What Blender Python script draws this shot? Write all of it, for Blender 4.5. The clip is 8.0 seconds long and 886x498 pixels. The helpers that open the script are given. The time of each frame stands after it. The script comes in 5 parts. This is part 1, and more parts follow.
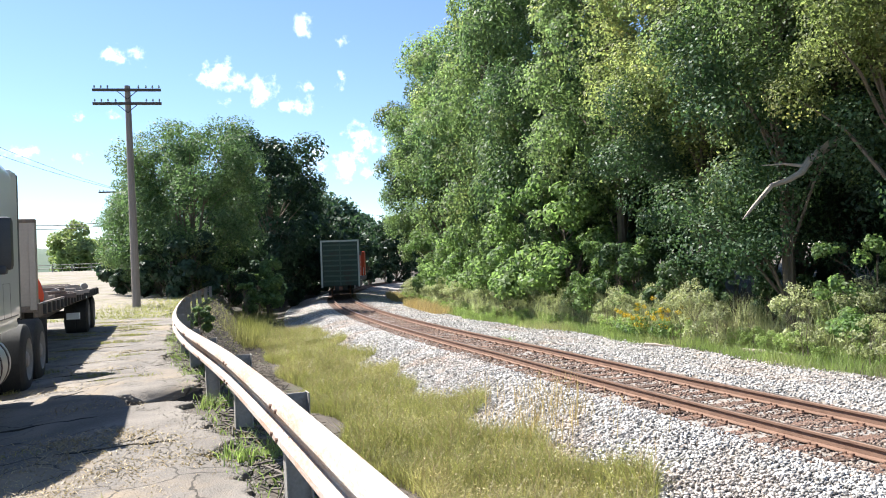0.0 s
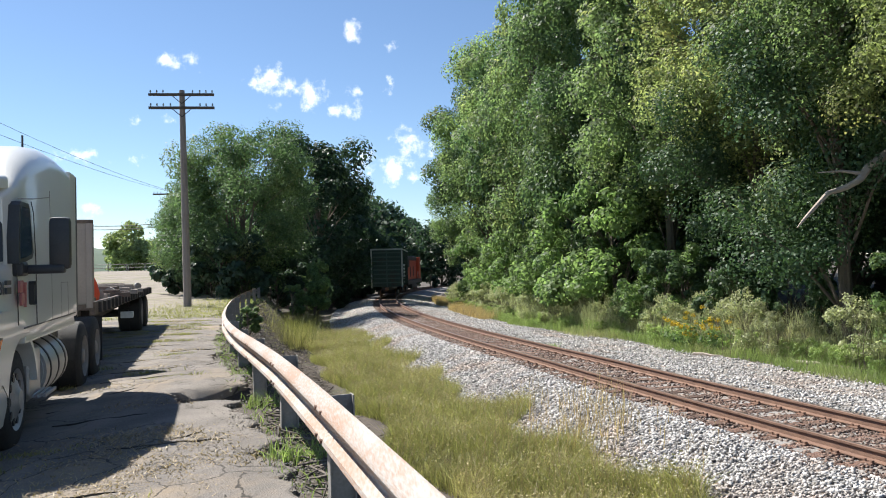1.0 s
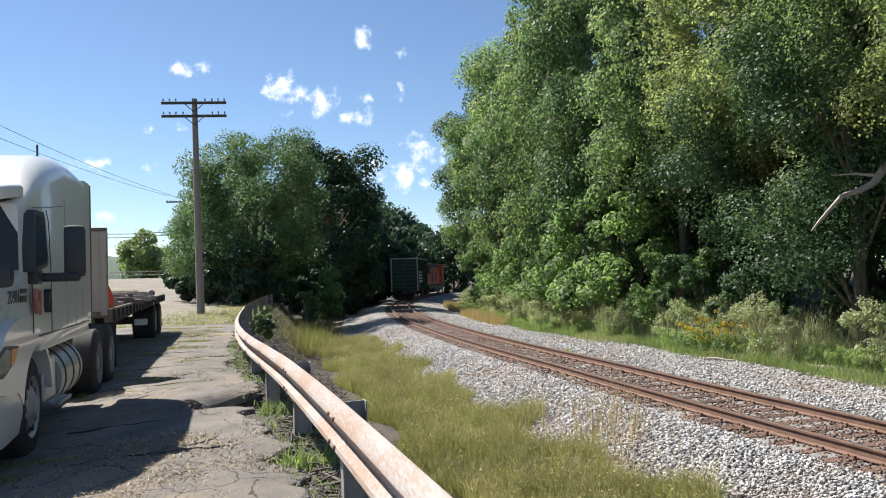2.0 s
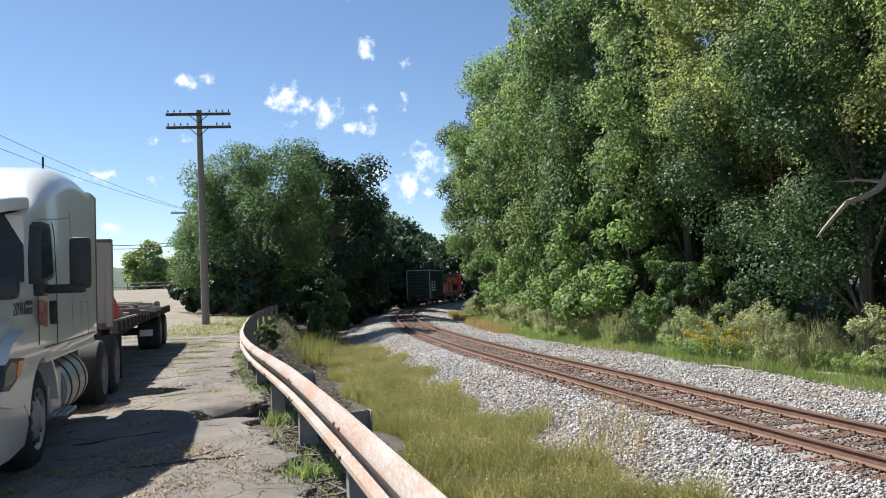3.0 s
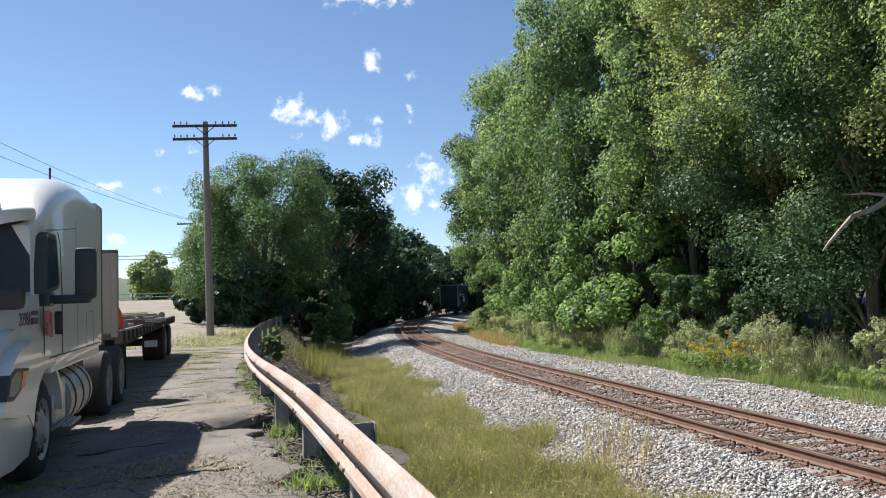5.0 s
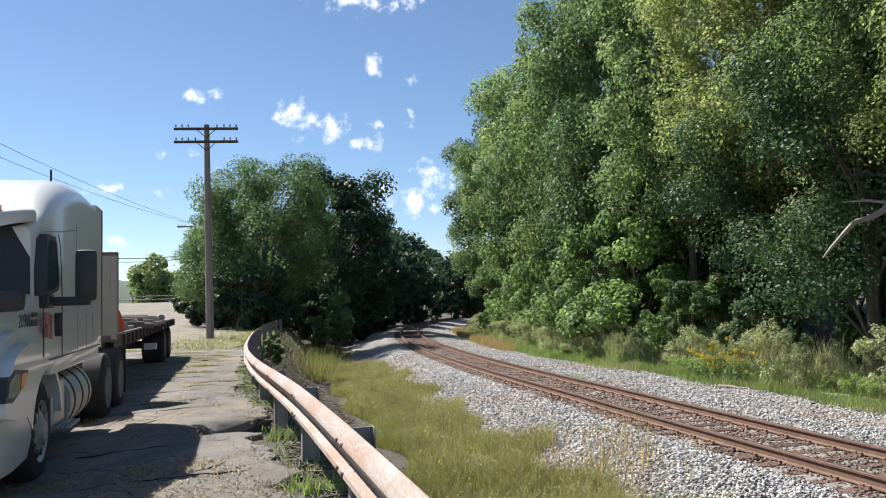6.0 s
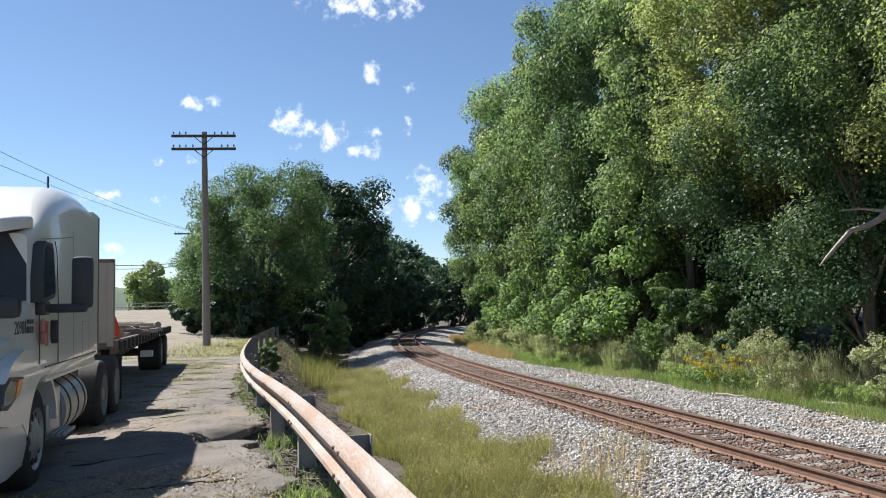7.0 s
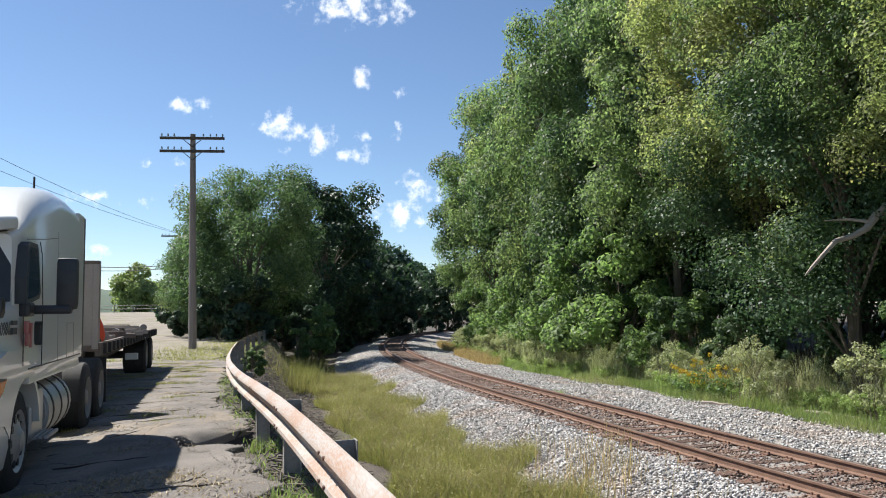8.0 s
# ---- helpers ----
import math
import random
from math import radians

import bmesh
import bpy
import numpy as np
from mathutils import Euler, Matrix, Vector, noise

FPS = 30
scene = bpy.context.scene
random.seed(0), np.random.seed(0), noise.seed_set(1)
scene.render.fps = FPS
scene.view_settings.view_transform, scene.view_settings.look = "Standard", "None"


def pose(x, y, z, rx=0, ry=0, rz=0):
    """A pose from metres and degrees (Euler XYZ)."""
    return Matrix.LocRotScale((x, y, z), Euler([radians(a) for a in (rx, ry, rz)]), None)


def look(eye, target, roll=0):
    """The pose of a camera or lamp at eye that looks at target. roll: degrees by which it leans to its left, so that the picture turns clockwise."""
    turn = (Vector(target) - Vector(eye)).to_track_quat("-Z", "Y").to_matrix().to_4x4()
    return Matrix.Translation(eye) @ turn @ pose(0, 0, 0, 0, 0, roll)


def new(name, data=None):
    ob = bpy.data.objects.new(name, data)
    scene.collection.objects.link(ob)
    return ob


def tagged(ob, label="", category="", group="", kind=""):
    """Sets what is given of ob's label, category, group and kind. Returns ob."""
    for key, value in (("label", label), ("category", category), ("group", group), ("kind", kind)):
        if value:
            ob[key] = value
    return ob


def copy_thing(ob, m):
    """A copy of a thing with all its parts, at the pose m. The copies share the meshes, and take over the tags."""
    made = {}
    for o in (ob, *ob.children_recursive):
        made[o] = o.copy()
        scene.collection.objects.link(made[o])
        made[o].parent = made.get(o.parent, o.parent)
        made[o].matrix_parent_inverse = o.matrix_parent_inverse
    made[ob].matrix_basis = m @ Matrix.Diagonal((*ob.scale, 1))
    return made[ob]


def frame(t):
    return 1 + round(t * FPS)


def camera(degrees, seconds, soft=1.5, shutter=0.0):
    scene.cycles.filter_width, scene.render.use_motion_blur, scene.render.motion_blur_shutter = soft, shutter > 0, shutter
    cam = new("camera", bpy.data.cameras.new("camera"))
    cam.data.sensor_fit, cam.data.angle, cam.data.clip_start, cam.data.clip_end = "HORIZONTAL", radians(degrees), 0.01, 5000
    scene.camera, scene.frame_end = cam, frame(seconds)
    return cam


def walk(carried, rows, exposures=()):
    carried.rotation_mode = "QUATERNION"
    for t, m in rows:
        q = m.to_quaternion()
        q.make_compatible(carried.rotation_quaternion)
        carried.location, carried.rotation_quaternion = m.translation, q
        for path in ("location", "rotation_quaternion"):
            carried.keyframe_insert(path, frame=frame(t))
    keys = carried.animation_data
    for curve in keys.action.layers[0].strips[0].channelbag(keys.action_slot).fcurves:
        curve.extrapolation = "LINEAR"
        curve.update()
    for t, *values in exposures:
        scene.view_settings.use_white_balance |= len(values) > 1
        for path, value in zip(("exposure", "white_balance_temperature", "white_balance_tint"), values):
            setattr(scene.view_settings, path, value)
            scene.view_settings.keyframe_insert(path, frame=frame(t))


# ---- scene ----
# ---- camera and its way: it stands on the lot and turns in place ----
EYE = (0.0, 0.0, 1.72)
TURNS = ((0.0, 90.75, 2.11, -4.78), (0.5, 91.24, 1.29, -2.42), (1.0, 91.20, 1.31, -1.38), (1.5, 91.31, 1.43, -0.71),
         (3.0, 92.34, 2.02, -0.15), (3.5, 92.40, 2.18, 0.17), (4.0, 92.58, 2.13, -0.10), (4.5, 92.98, 2.00, 0.04),
         (6.0, 93.57, 1.42, 0.20), (6.5, 93.87, 1.33, 0.07), (7.0, 94.13, 1.32, -0.01), (7.5, 94.31, 0.95, -0.08),
         (8.0, 94.52, 0.73, -0.93))
cam = camera(60.0, 8.0, 1.0)
walk(cam, [(t, pose(*EYE, rx, ry, rz)) for t, rx, ry, rz in TURNS],
     exposures=((0.0, 1.55), (0.3, 1.33), (0.6, 1.16), (1.0, 1.05), (1.5, 0.97), (3.0, 0.90), (8.0, 0.88)))

# ---- world and sun ----
SUN_AZ, SUN_EL = -53.0, 50.0
SKY = 0.070


def node(tree, kind, **given):
    n = tree.nodes.new(kind)
    for k, v in given.items():
        n.inputs[k.replace("_", " ")].default_value = v
    return n


def direction(az, el):
    a, e = radians(az), radians(el)
    return Vector((math.sin(a) * math.cos(e), math.cos(a) * math.cos(e), math.sin(e)))


# clouds: azimuth, elevation, half width, half height in degrees, density
CLOUDS = ((-11.0, 13.5, 2.3, 1.5, 1.0), (-8.0, 12.5, 2.2, 1.6, 1.0), (-5.6, 11.6, 2.2, 1.1, 0.95), (-5.2, 12.9, 1.0, 0.7, 0.8), (-5.0, 17.1, 1.3, 1.3, 0.85),
          (-2.1, 16.2, 1.5, 1.0, 0.6), (-17.2, 14.6, 2.3, 0.9, 0.95), (-18.2, 10.6, 0.7, 0.5, 0.85), (-20.7, 10.5, 0.8, 0.5, 0.8), (-0.4, 9.0, 2.4, 1.9, 1.0),
          (-1.9, 7.3, 3.0, 1.6, 1.0), (-3.9, 7.6, 1.6, 1.4, 0.9), (-5.4, 22.2, 5.6, 2.0, 1.0), (-2.4, 13.3, 0.6, 0.9, 0.8), (-10.8, 11.8, 0.8, 0.6, 0.7),
          (-23.8, 7.9, 2.8, 1.0, 0.62), (-24.0, 4.2, 2.0, 1.0, 0.6), (-20.6, 7.6, 1.4, 0.7, 0.55))


def make_world():
    world = bpy.data.worlds.new("sky")
    scene.world = world
    world.use_nodes = True
    t = world.node_tree
    t.nodes.clear()
    out, back = node(t, "ShaderNodeOutputWorld"), node(t, "ShaderNodeBackground", Strength=SKY)
    sky = node(t, "ShaderNodeTexSky")
    sky.sky_type, sky.sun_disc = "NISHITA", False
    sky.sun_elevation, sky.sun_rotation = radians(SUN_EL), radians(SUN_AZ)
    sky.air_density, sky.dust_density, sky.ozone_density = 0.9, 0.08, 4.2
    where = node(t, "ShaderNodeTexCoord").outputs["Generated"]
    wisp = node(t, "ShaderNodeTexNoise", Scale=55.0, Detail=8.0, Roughness=0.62)
    t.links.new(where, wisp.inputs["Vector"])
    total = None
    for az, el, w, h, dense in CLOUDS:
        c = direction(az, el)
        right = Vector((c.y, -c.x, 0)).normalized()
        up = right.cross(c)
        axes = []
        for axis, size in ((right, w), (up, h)):
            d = node(t, "ShaderNodeVectorMath")
            d.operation = "DOT_PRODUCT"
            d.inputs[1].default_value = axis / math.tan(radians(size))
            t.links.new(where, d.inputs[0])
            off = node(t, "ShaderNodeMath")
            off.operation = "MULTIPLY"
            t.links.new(d.outputs["Value"], off.inputs[0])
            t.links.new(d.outputs["Value"], off.inputs[1])
            axes.append((off, c.dot(axis)))
        s = node(t, "ShaderNodeMath")
        s.operation = "ADD"
        t.links.new(axes[0][0].outputs[0], s.inputs[0])
        t.links.new(axes[1][0].outputs[0], s.inputs[1])
        front = node(t, "ShaderNodeVectorMath")
        front.operation = "DOT_PRODUCT"
        front.inputs[1].default_value = c
        t.links.new(where, front.inputs[0])
        ahead = node(t, "ShaderNodeMath")
        ahead.operation = "GREATER_THAN"
        ahead.inputs[1].default_value = 0.5
        t.links.new(front.outputs["Value"], ahead.inputs[0])
        m = node(t, "ShaderNodeMapRange", From_Min=1.0, From_Max=0.0, To_Min=0.0, To_Max=dense)
        t.links.new(s.outputs[0], m.inputs["Value"])
        both = node(t, "ShaderNodeMath")
        both.operation = "MULTIPLY"
        t.links.new(m.outputs[0], both.inputs[0])
        t.links.new(ahead.outputs[0], both.inputs[1])
        if total is None:
            total = both
        else:
            mx = node(t, "ShaderNodeMath")
            mx.operation = "MAXIMUM"
            t.links.new(total.outputs[0], mx.inputs[0])
            t.links.new(both.outputs[0], mx.inputs[1])
            total = mx
    lift = node(t, "ShaderNodeMath")
    lift.operation = "MULTIPLY_ADD"
    lift.inputs[1].default_value = 0.74
    torn = node(t, "ShaderNodeMapRange", From_Min=0.30, From_Max=0.70, To_Min=0.0, To_Max=1.0)
    t.links.new(wisp.outputs["Fac"], torn.inputs["Value"])
    t.links.new(total.outputs[0], lift.inputs[0])
    t.links.new(torn.outputs[0], lift.inputs[2])
    edge = node(t, "ShaderNodeMapRange", From_Min=0.82, From_Max=1.65)
    edge.interpolation_type = "SMOOTHSTEP"
    t.links.new(lift.outputs[0], edge.inputs["Value"])
    anywhere = node(t, "ShaderNodeMath")
    anywhere.operation = "GREATER_THAN"
    anywhere.inputs[1].default_value = 0.01
    t.links.new(total.outputs[0], anywhere.inputs[0])
    only = node(t, "ShaderNodeMath")
    only.operation = "MULTIPLY"
    t.links.new(edge.outputs[0], only.inputs[0])
    t.links.new(anywhere.outputs[0], only.inputs[1])
    mix = node(t, "ShaderNodeMix")
    mix.data_type = "RGBA"
    mix.inputs["B"].default_value = (10.2, 10.6, 11.1, 1)
    t.links.new(only.outputs[0], mix.inputs["Factor"])
    t.links.new(sky.outputs[0], mix.inputs["A"])
    t.links.new(mix.outputs["Result"], back.inputs["Color"])
    t.links.new(back.outputs[0], out.inputs[0])


make_world()
sun = new("sun", bpy.data.lights.new("sun", "SUN"))
sun.data.energy, sun.data.angle, sun.data.color = 5.0, radians(0.53), (1.0, 0.965, 0.90)
sun.matrix_world = look(direction(SUN_AZ, SUN_EL) * 100, (0, 0, 0))


# ---- materials ----
def material(name, a, b=None, scale=4.0, rough=0.8, bump=0.0, fine=60.0, metal=0.0, third=None, spread=0.18, island=0.0, obj=0.0, stretch=(1, 1, 1), coat=0.0):
    """Two-scale noise between colours a and b, stains of a third colour, fine relief."""
    m = bpy.data.materials.new(name)
    m.use_nodes = True
    t = m.node_tree
    shader = t.nodes["Principled BSDF"]
    shader.inputs["Roughness"].default_value, shader.inputs["Metallic"].default_value = rough, metal
    shader.inputs["Coat Weight"].default_value = coat
    b = b or tuple(c * 0.8 for c in a)
    at = node(t, "ShaderNodeMapping", Scale=stretch)
    t.links.new(node(t, "ShaderNodeTexCoord").outputs["Object"], at.inputs["Vector"])
    big, small = node(t, "ShaderNodeTexNoise", Scale=scale, Detail=5.0), node(t, "ShaderNodeTexNoise", Scale=fine, Detail=3.0)
    for n in (big, small):
        t.links.new(at.outputs[0], n.inputs["Vector"])
    ramp = node(t, "ShaderNodeMapRange", From_Min=0.5 - spread, From_Max=0.5 + spread)
    blend = node(t, "ShaderNodeMath")
    blend.operation = "MULTIPLY_ADD"
    blend.inputs[1].default_value = 0.45
    t.links.new(small.outputs["Fac"], blend.inputs[0])
    half = node(t, "ShaderNodeMath")
    half.operation = "MULTIPLY"
    half.inputs[1].default_value = 0.55
    t.links.new(big.outputs["Fac"], half.inputs[0])
    t.links.new(half.outputs[0], blend.inputs[2])
    t.links.new(blend.outputs[0], ramp.inputs["Value"])
    mix = node(t, "ShaderNodeMix")
    mix.data_type = "RGBA"
    mix.inputs["A"].default_value, mix.inputs["B"].default_value = (*a, 1), (*b, 1)
    t.links.new(ramp.outputs[0], mix.inputs["Factor"])
    colour = mix.outputs["Result"]
    if third:
        stain = node(t, "ShaderNodeTexNoise", Scale=scale * 0.37, Detail=6.0, Roughness=0.65)
        t.links.new(at.outputs[0], stain.inputs["Vector"])
        r2 = node(t, "ShaderNodeMapRange", From_Min=0.52, From_Max=0.66)
        t.links.new(stain.outputs["Fac"], r2.inputs["Value"])
        m2 = node(t, "ShaderNodeMix")
        m2.data_type = "RGBA"
        m2.inputs["B"].default_value = (*third, 1)
        t.links.new(r2.outputs[0], m2.inputs["Factor"])
        t.links.new(colour, m2.inputs["A"])
        colour = m2.outputs["Result"]
    for amount, source in ((island, "ShaderNodeNewGeometry"), (obj, "ShaderNodeObjectInfo")):
        if amount:
            rnd = node(t, source).outputs["Random Per Island" if source == "ShaderNodeNewGeometry" else "Random"]
            val = node(t, "ShaderNodeMapRange", To_Min=1 - amount, To_Max=1 + amount)
            t.links.new(rnd, val.inputs["Value"])
            hue = node(t, "ShaderNodeHueSaturation")
            t.links.new(val.outputs[0], hue.inputs["Value"])
            t.links.new(colour, hue.inputs["Color"])
            colour = hue.outputs["Color"]
    t.links.new(colour, shader.inputs["Base Color"])
    if bump:
        bm = node(t, "ShaderNodeBump", Strength=bump, Distance=0.02)
        t.links.new(small.outputs["Fac"], bm.inputs["Height"])
        t.links.new(bm.outputs[0], shader.inputs["Normal"])
    return m


def leaf_material(name, dark, light, yellow=None, through_light=0.35):
    m = material(name, dark, light, scale=0.45, rough=0.5, fine=3.0, island=0.35, obj=0.22, third=yellow, spread=0.22)
    t = m.node_tree
    shader, out = t.nodes["Principled BSDF"], t.nodes["Material Output"]
    shader.inputs["Specular IOR Level"].default_value = 0.28
    glow = node(t, "ShaderNodeBsdfTranslucent")
    warm = node(t, "ShaderNodeMix")
    warm.data_type, warm.blend_type = "RGBA", "MULTIPLY"
    warm.inputs["Factor"].default_value = 1.0
    warm.inputs["B"].default_value = (1.2, 1.32, 0.88, 1)
    source = shader.inputs["Base Color"].links[0].from_socket
    t.links.new(source, warm.inputs["A"])
    t.links.new(warm.outputs["Result"], glow.inputs["Color"])
    mix = node(t, "ShaderNodeMixShader", Fac=through_light)
    t.links.new(shader.outputs[0], mix.inputs[1])
    t.links.new(glow.outputs[0], mix.inputs[2])
    t.links.new(mix.outputs[0], out.inputs["Surface"])
    return m


M = {
    "soil": material("soil", (0.045, 0.036, 0.030), (0.105, 0.085, 0.068), 2.5, 0.95, 0.9, 22, third=(0.06, 0.065, 0.03)),
    "asphalt": material("asphalt", (0.120, 0.106, 0.094), (0.225, 0.20, 0.175), 1.6, 0.92, 0.8, 75, third=(0.26, 0.205, 0.145), spread=0.10),
    "gravel_lot": material("gravel_lot", (0.17, 0.145, 0.115), (0.26, 0.225, 0.185), 0.7, 0.95, 0.6, 25, third=(0.16, 0.155, 0.07), spread=0.12),
    "ballast": material("ballast", (0.16, 0.145, 0.135), (0.34, 0.32, 0.30), 8, 0.9, 0.9, 45, third=(0.27, 0.20, 0.15)),
    "stone": material("stone", (0.29, 0.28, 0.27), (0.50, 0.48, 0.46), 1.2, 0.85, 0.4, 90, island=0.6, third=(0.40, 0.33, 0.28)),
    "tie": material("tie", (0.095, 0.055, 0.042), (0.20, 0.12, 0.088), 6, 0.9, 0.8, 70, obj=0.4, stretch=(1, 8, 1), third=(0.23, 0.12, 0.08)),
    "rail_rust": material("rail_rust", (0.125, 0.068, 0.047), (0.225, 0.132, 0.09), 5, 0.85, 0.4, 80),
    "rail_head": material("rail_head", (0.13, 0.095, 0.08), (0.22, 0.17, 0.15), 5, 0.4, 0.1, 80, metal=0.6),
    "galvanised": material("galvanised", (0.29, 0.175, 0.115), (0.32, 0.295, 0.27), 2.2, 0.65, 0.2, 40, third=(0.34, 0.315, 0.29), stretch=(1.5, 0.3, 2.5), spread=0.10),
    "post": material("post", (0.20, 0.185, 0.165), (0.32, 0.30, 0.275), 5, 0.7, 0.2, 50, third=(0.18, 0.13, 0.09)),
    "wood_pole": material("wood_pole", (0.20, 0.17, 0.15), (0.33, 0.29, 0.25), 3, 0.9, 0.6, 50, stretch=(6, 6, 0.4)),
    "dark_wood": material("dark_wood", (0.06, 0.05, 0.04), (0.12, 0.10, 0.08), 5, 0.9, 0.5, 50),
    "glass_ins": material("insulator", (0.25, 0.30, 0.30), (0.35, 0.4, 0.4), 5, 0.15),
    "wire": material("wire", (0.03, 0.03, 0.03), None, 5, 0.7),
    "bark": material("bark", (0.10, 0.08, 0.06), (0.20, 0.16, 0.12), 4, 0.95, 0.8, 25, stretch=(3, 3, 0.5)),
    "dead_wood": material("dead_wood", (0.30, 0.25, 0.20), (0.42, 0.36, 0.30), 4, 0.9, 0.6, 25),
    "leaf_a": leaf_material("leaf_a", (0.075, 0.130, 0.072), (0.25, 0.31, 0.145), (0.38, 0.37, 0.18), 0.64),
    "leaf_b": leaf_material("leaf_b", (0.055, 0.105, 0.056), (0.14, 0.20, 0.095), (0.19, 0.22, 0.10), 0.48),
    # deep green that also holds the shade under and behind the trees
    "leaf_dark_shade": leaf_material("leaf_dark_shade", (0.030, 0.062, 0.042), (0.065, 0.105, 0.058), None, 0.35),
    # ivy green, darkened to stand for the shade low in the wood
    "leaf_ivy_shade": leaf_material("leaf_ivy_shade", (0.030, 0.066, 0.036), (0.085, 0.135, 0.062), (0.13, 0.17, 0.075), 0.35),
    "leaf_vine": leaf_material("leaf_vine", (0.085, 0.15, 0.065), (0.25, 0.33, 0.14), (0.18, 0.24, 0.11), 0.58),
    "leaf_gold": leaf_material("leaf_gold", (0.45, 0.30, 0.02), (0.55, 0.40, 0.03)),
    "grass": leaf_material("grass", (0.165, 0.165, 0.062), (0.36, 0.345, 0.15), (0.44, 0.38, 0.21), 0.42),
    "grass_green": leaf_material("grass_green", (0.18, 0.26, 0.085), (0.38, 0.45, 0.18), (0.46, 0.43, 0.25), 0.45),
    "grass_dry": leaf_material("grass_dry", (0.42, 0.30, 0.16), (0.55, 0.42, 0.24), None, 0.3),
    "lawn": material("lawn", (0.12, 0.19, 0.045), (0.19, 0.25, 0.08), 0.3, 0.95, 0.5, 10),
    "paint_white": material("paint_white", (0.73, 0.72, 0.665), (0.66, 0.65, 0.60), 0.8, 0.3, 0, 20, coat=0.5, spread=0.4),
    "black_plastic": material("black_plastic", (0.02, 0.02, 0.022), (0.035, 0.035, 0.035), 8, 0.45),
    "rubber": material("rubber", (0.018, 0.018, 0.018), (0.04, 0.037, 0.033), 6, 0.85, 0.2, 40),
    "alloy": material("alloy", (0.50, 0.50, 0.50), (0.38, 0.38, 0.38), 8, 0.5, 0, 40, metal=0.5),
    "tank_alloy": material("tank_alloy", (0.52, 0.52, 0.51), (0.42, 0.42, 0.41), 3, 0.4, 0.05, 40, metal=0.7),
    "frame_black": material("frame_black", (0.03, 0.028, 0.026), (0.06, 0.05, 0.045), 4, 0.7, 0.2),
    "trailer_steel": material("trailer_steel", (0.10, 0.075, 0.06), (0.20, 0.15, 0.12), 3, 0.8, 0.4, 30),
    "plate_alloy": material("plate_alloy", (0.33, 0.285, 0.25), (0.26, 0.225, 0.20), 2, 0.55, 0.1, 30, metal=0.2),
    "orange_cloth": material("orange_cloth", (0.85, 0.10, 0.03), (0.7, 0.08, 0.03), 4, 0.8),
    "red_decal": material("red_decal", (0.42, 0.10, 0.09), (0.50, 0.22, 0.20), 9, 0.5),
    "dark_decal": material("dark_decal", (0.06, 0.06, 0.06), None, 9, 0.5),
    "paper": material("paper", (0.75, 0.8, 0.8), None, 9, 0.7),
    "amber": material("amber", (0.75, 0.16, 0.02), (0.85, 0.25, 0.04), 20, 0.25),
    "lamp_clear": material("lamp_clear", (0.22, 0.25, 0.29), (0.12, 0.14, 0.17), 12, 0.08),
    "car_green": material("car_green", (0.018, 0.045, 0.036), (0.028, 0.06, 0.048), 2, 0.65, 0.1, 20, third=(0.04, 0.04, 0.034)),
    "car_trim": material("car_trim", (0.45, 0.50, 0.48), (0.32, 0.36, 0.34), 4, 0.6),
    "loco_orange": material("loco_orange", (0.62, 0.10, 0.035), (0.50, 0.08, 0.03), 1.5, 0.45),
    "loco_black": material("loco_black", (0.03, 0.03, 0.03), (0.05, 0.045, 0.04), 3, 0.6),
    "twig": material("twig", (0.055, 0.045, 0.038), (0.17, 0.14, 0.115), 2, 0.9, 0.3, 40, island=0.6),
    "leaf_pale": leaf_material("leaf_pale", (0.22, 0.25, 0.13), (0.45, 0.44, 0.29), (0.38, 0.30, 0.23), 0.45),
    "stone_rust": material("stone_rust", (0.11, 0.072, 0.055), (0.22, 0.155, 0.125), 1.5, 0.9, 0.4, 90, island=0.5, third=(0.26, 0.21, 0.18)),
    "seed": leaf_material("seed", (0.17, 0.16, 0.065), (0.42, 0.37, 0.19), (0.50, 0.40, 0.25), 0.35),
    "straw": leaf_material("straw", (0.22, 0.165, 0.10), (0.36, 0.28, 0.17), None, 0.2),
    "leaf_yellow": leaf_material("leaf_yellow", (0.14, 0.185, 0.085), (0.34, 0.355, 0.165), (0.50, 0.42, 0.18), 0.62),
    "car_rib": material("car_rib", (0.045, 0.085, 0.07), (0.06, 0.10, 0.085), 2, 0.6),
    "crack": material("crack", (0.035, 0.03, 0.026), (0.07, 0.06, 0.05), 6, 0.95, 0.5),
    "slab": material("slab", (0.12, 0.11, 0.098), (0.22, 0.20, 0.17), 3, 0.92, 0.9, 60),
    # leaf green lightened, with the haze of distance put into the colour
    "far_green": leaf_material("far_green", (0.16, 0.20, 0.10), (0.26, 0.29, 0.14), None, 0.45),
    "hill_green": material("hill_green", (0.075, 0.11, 0.08), (0.11, 0.145, 0.10), 0.05, 1.0),
}


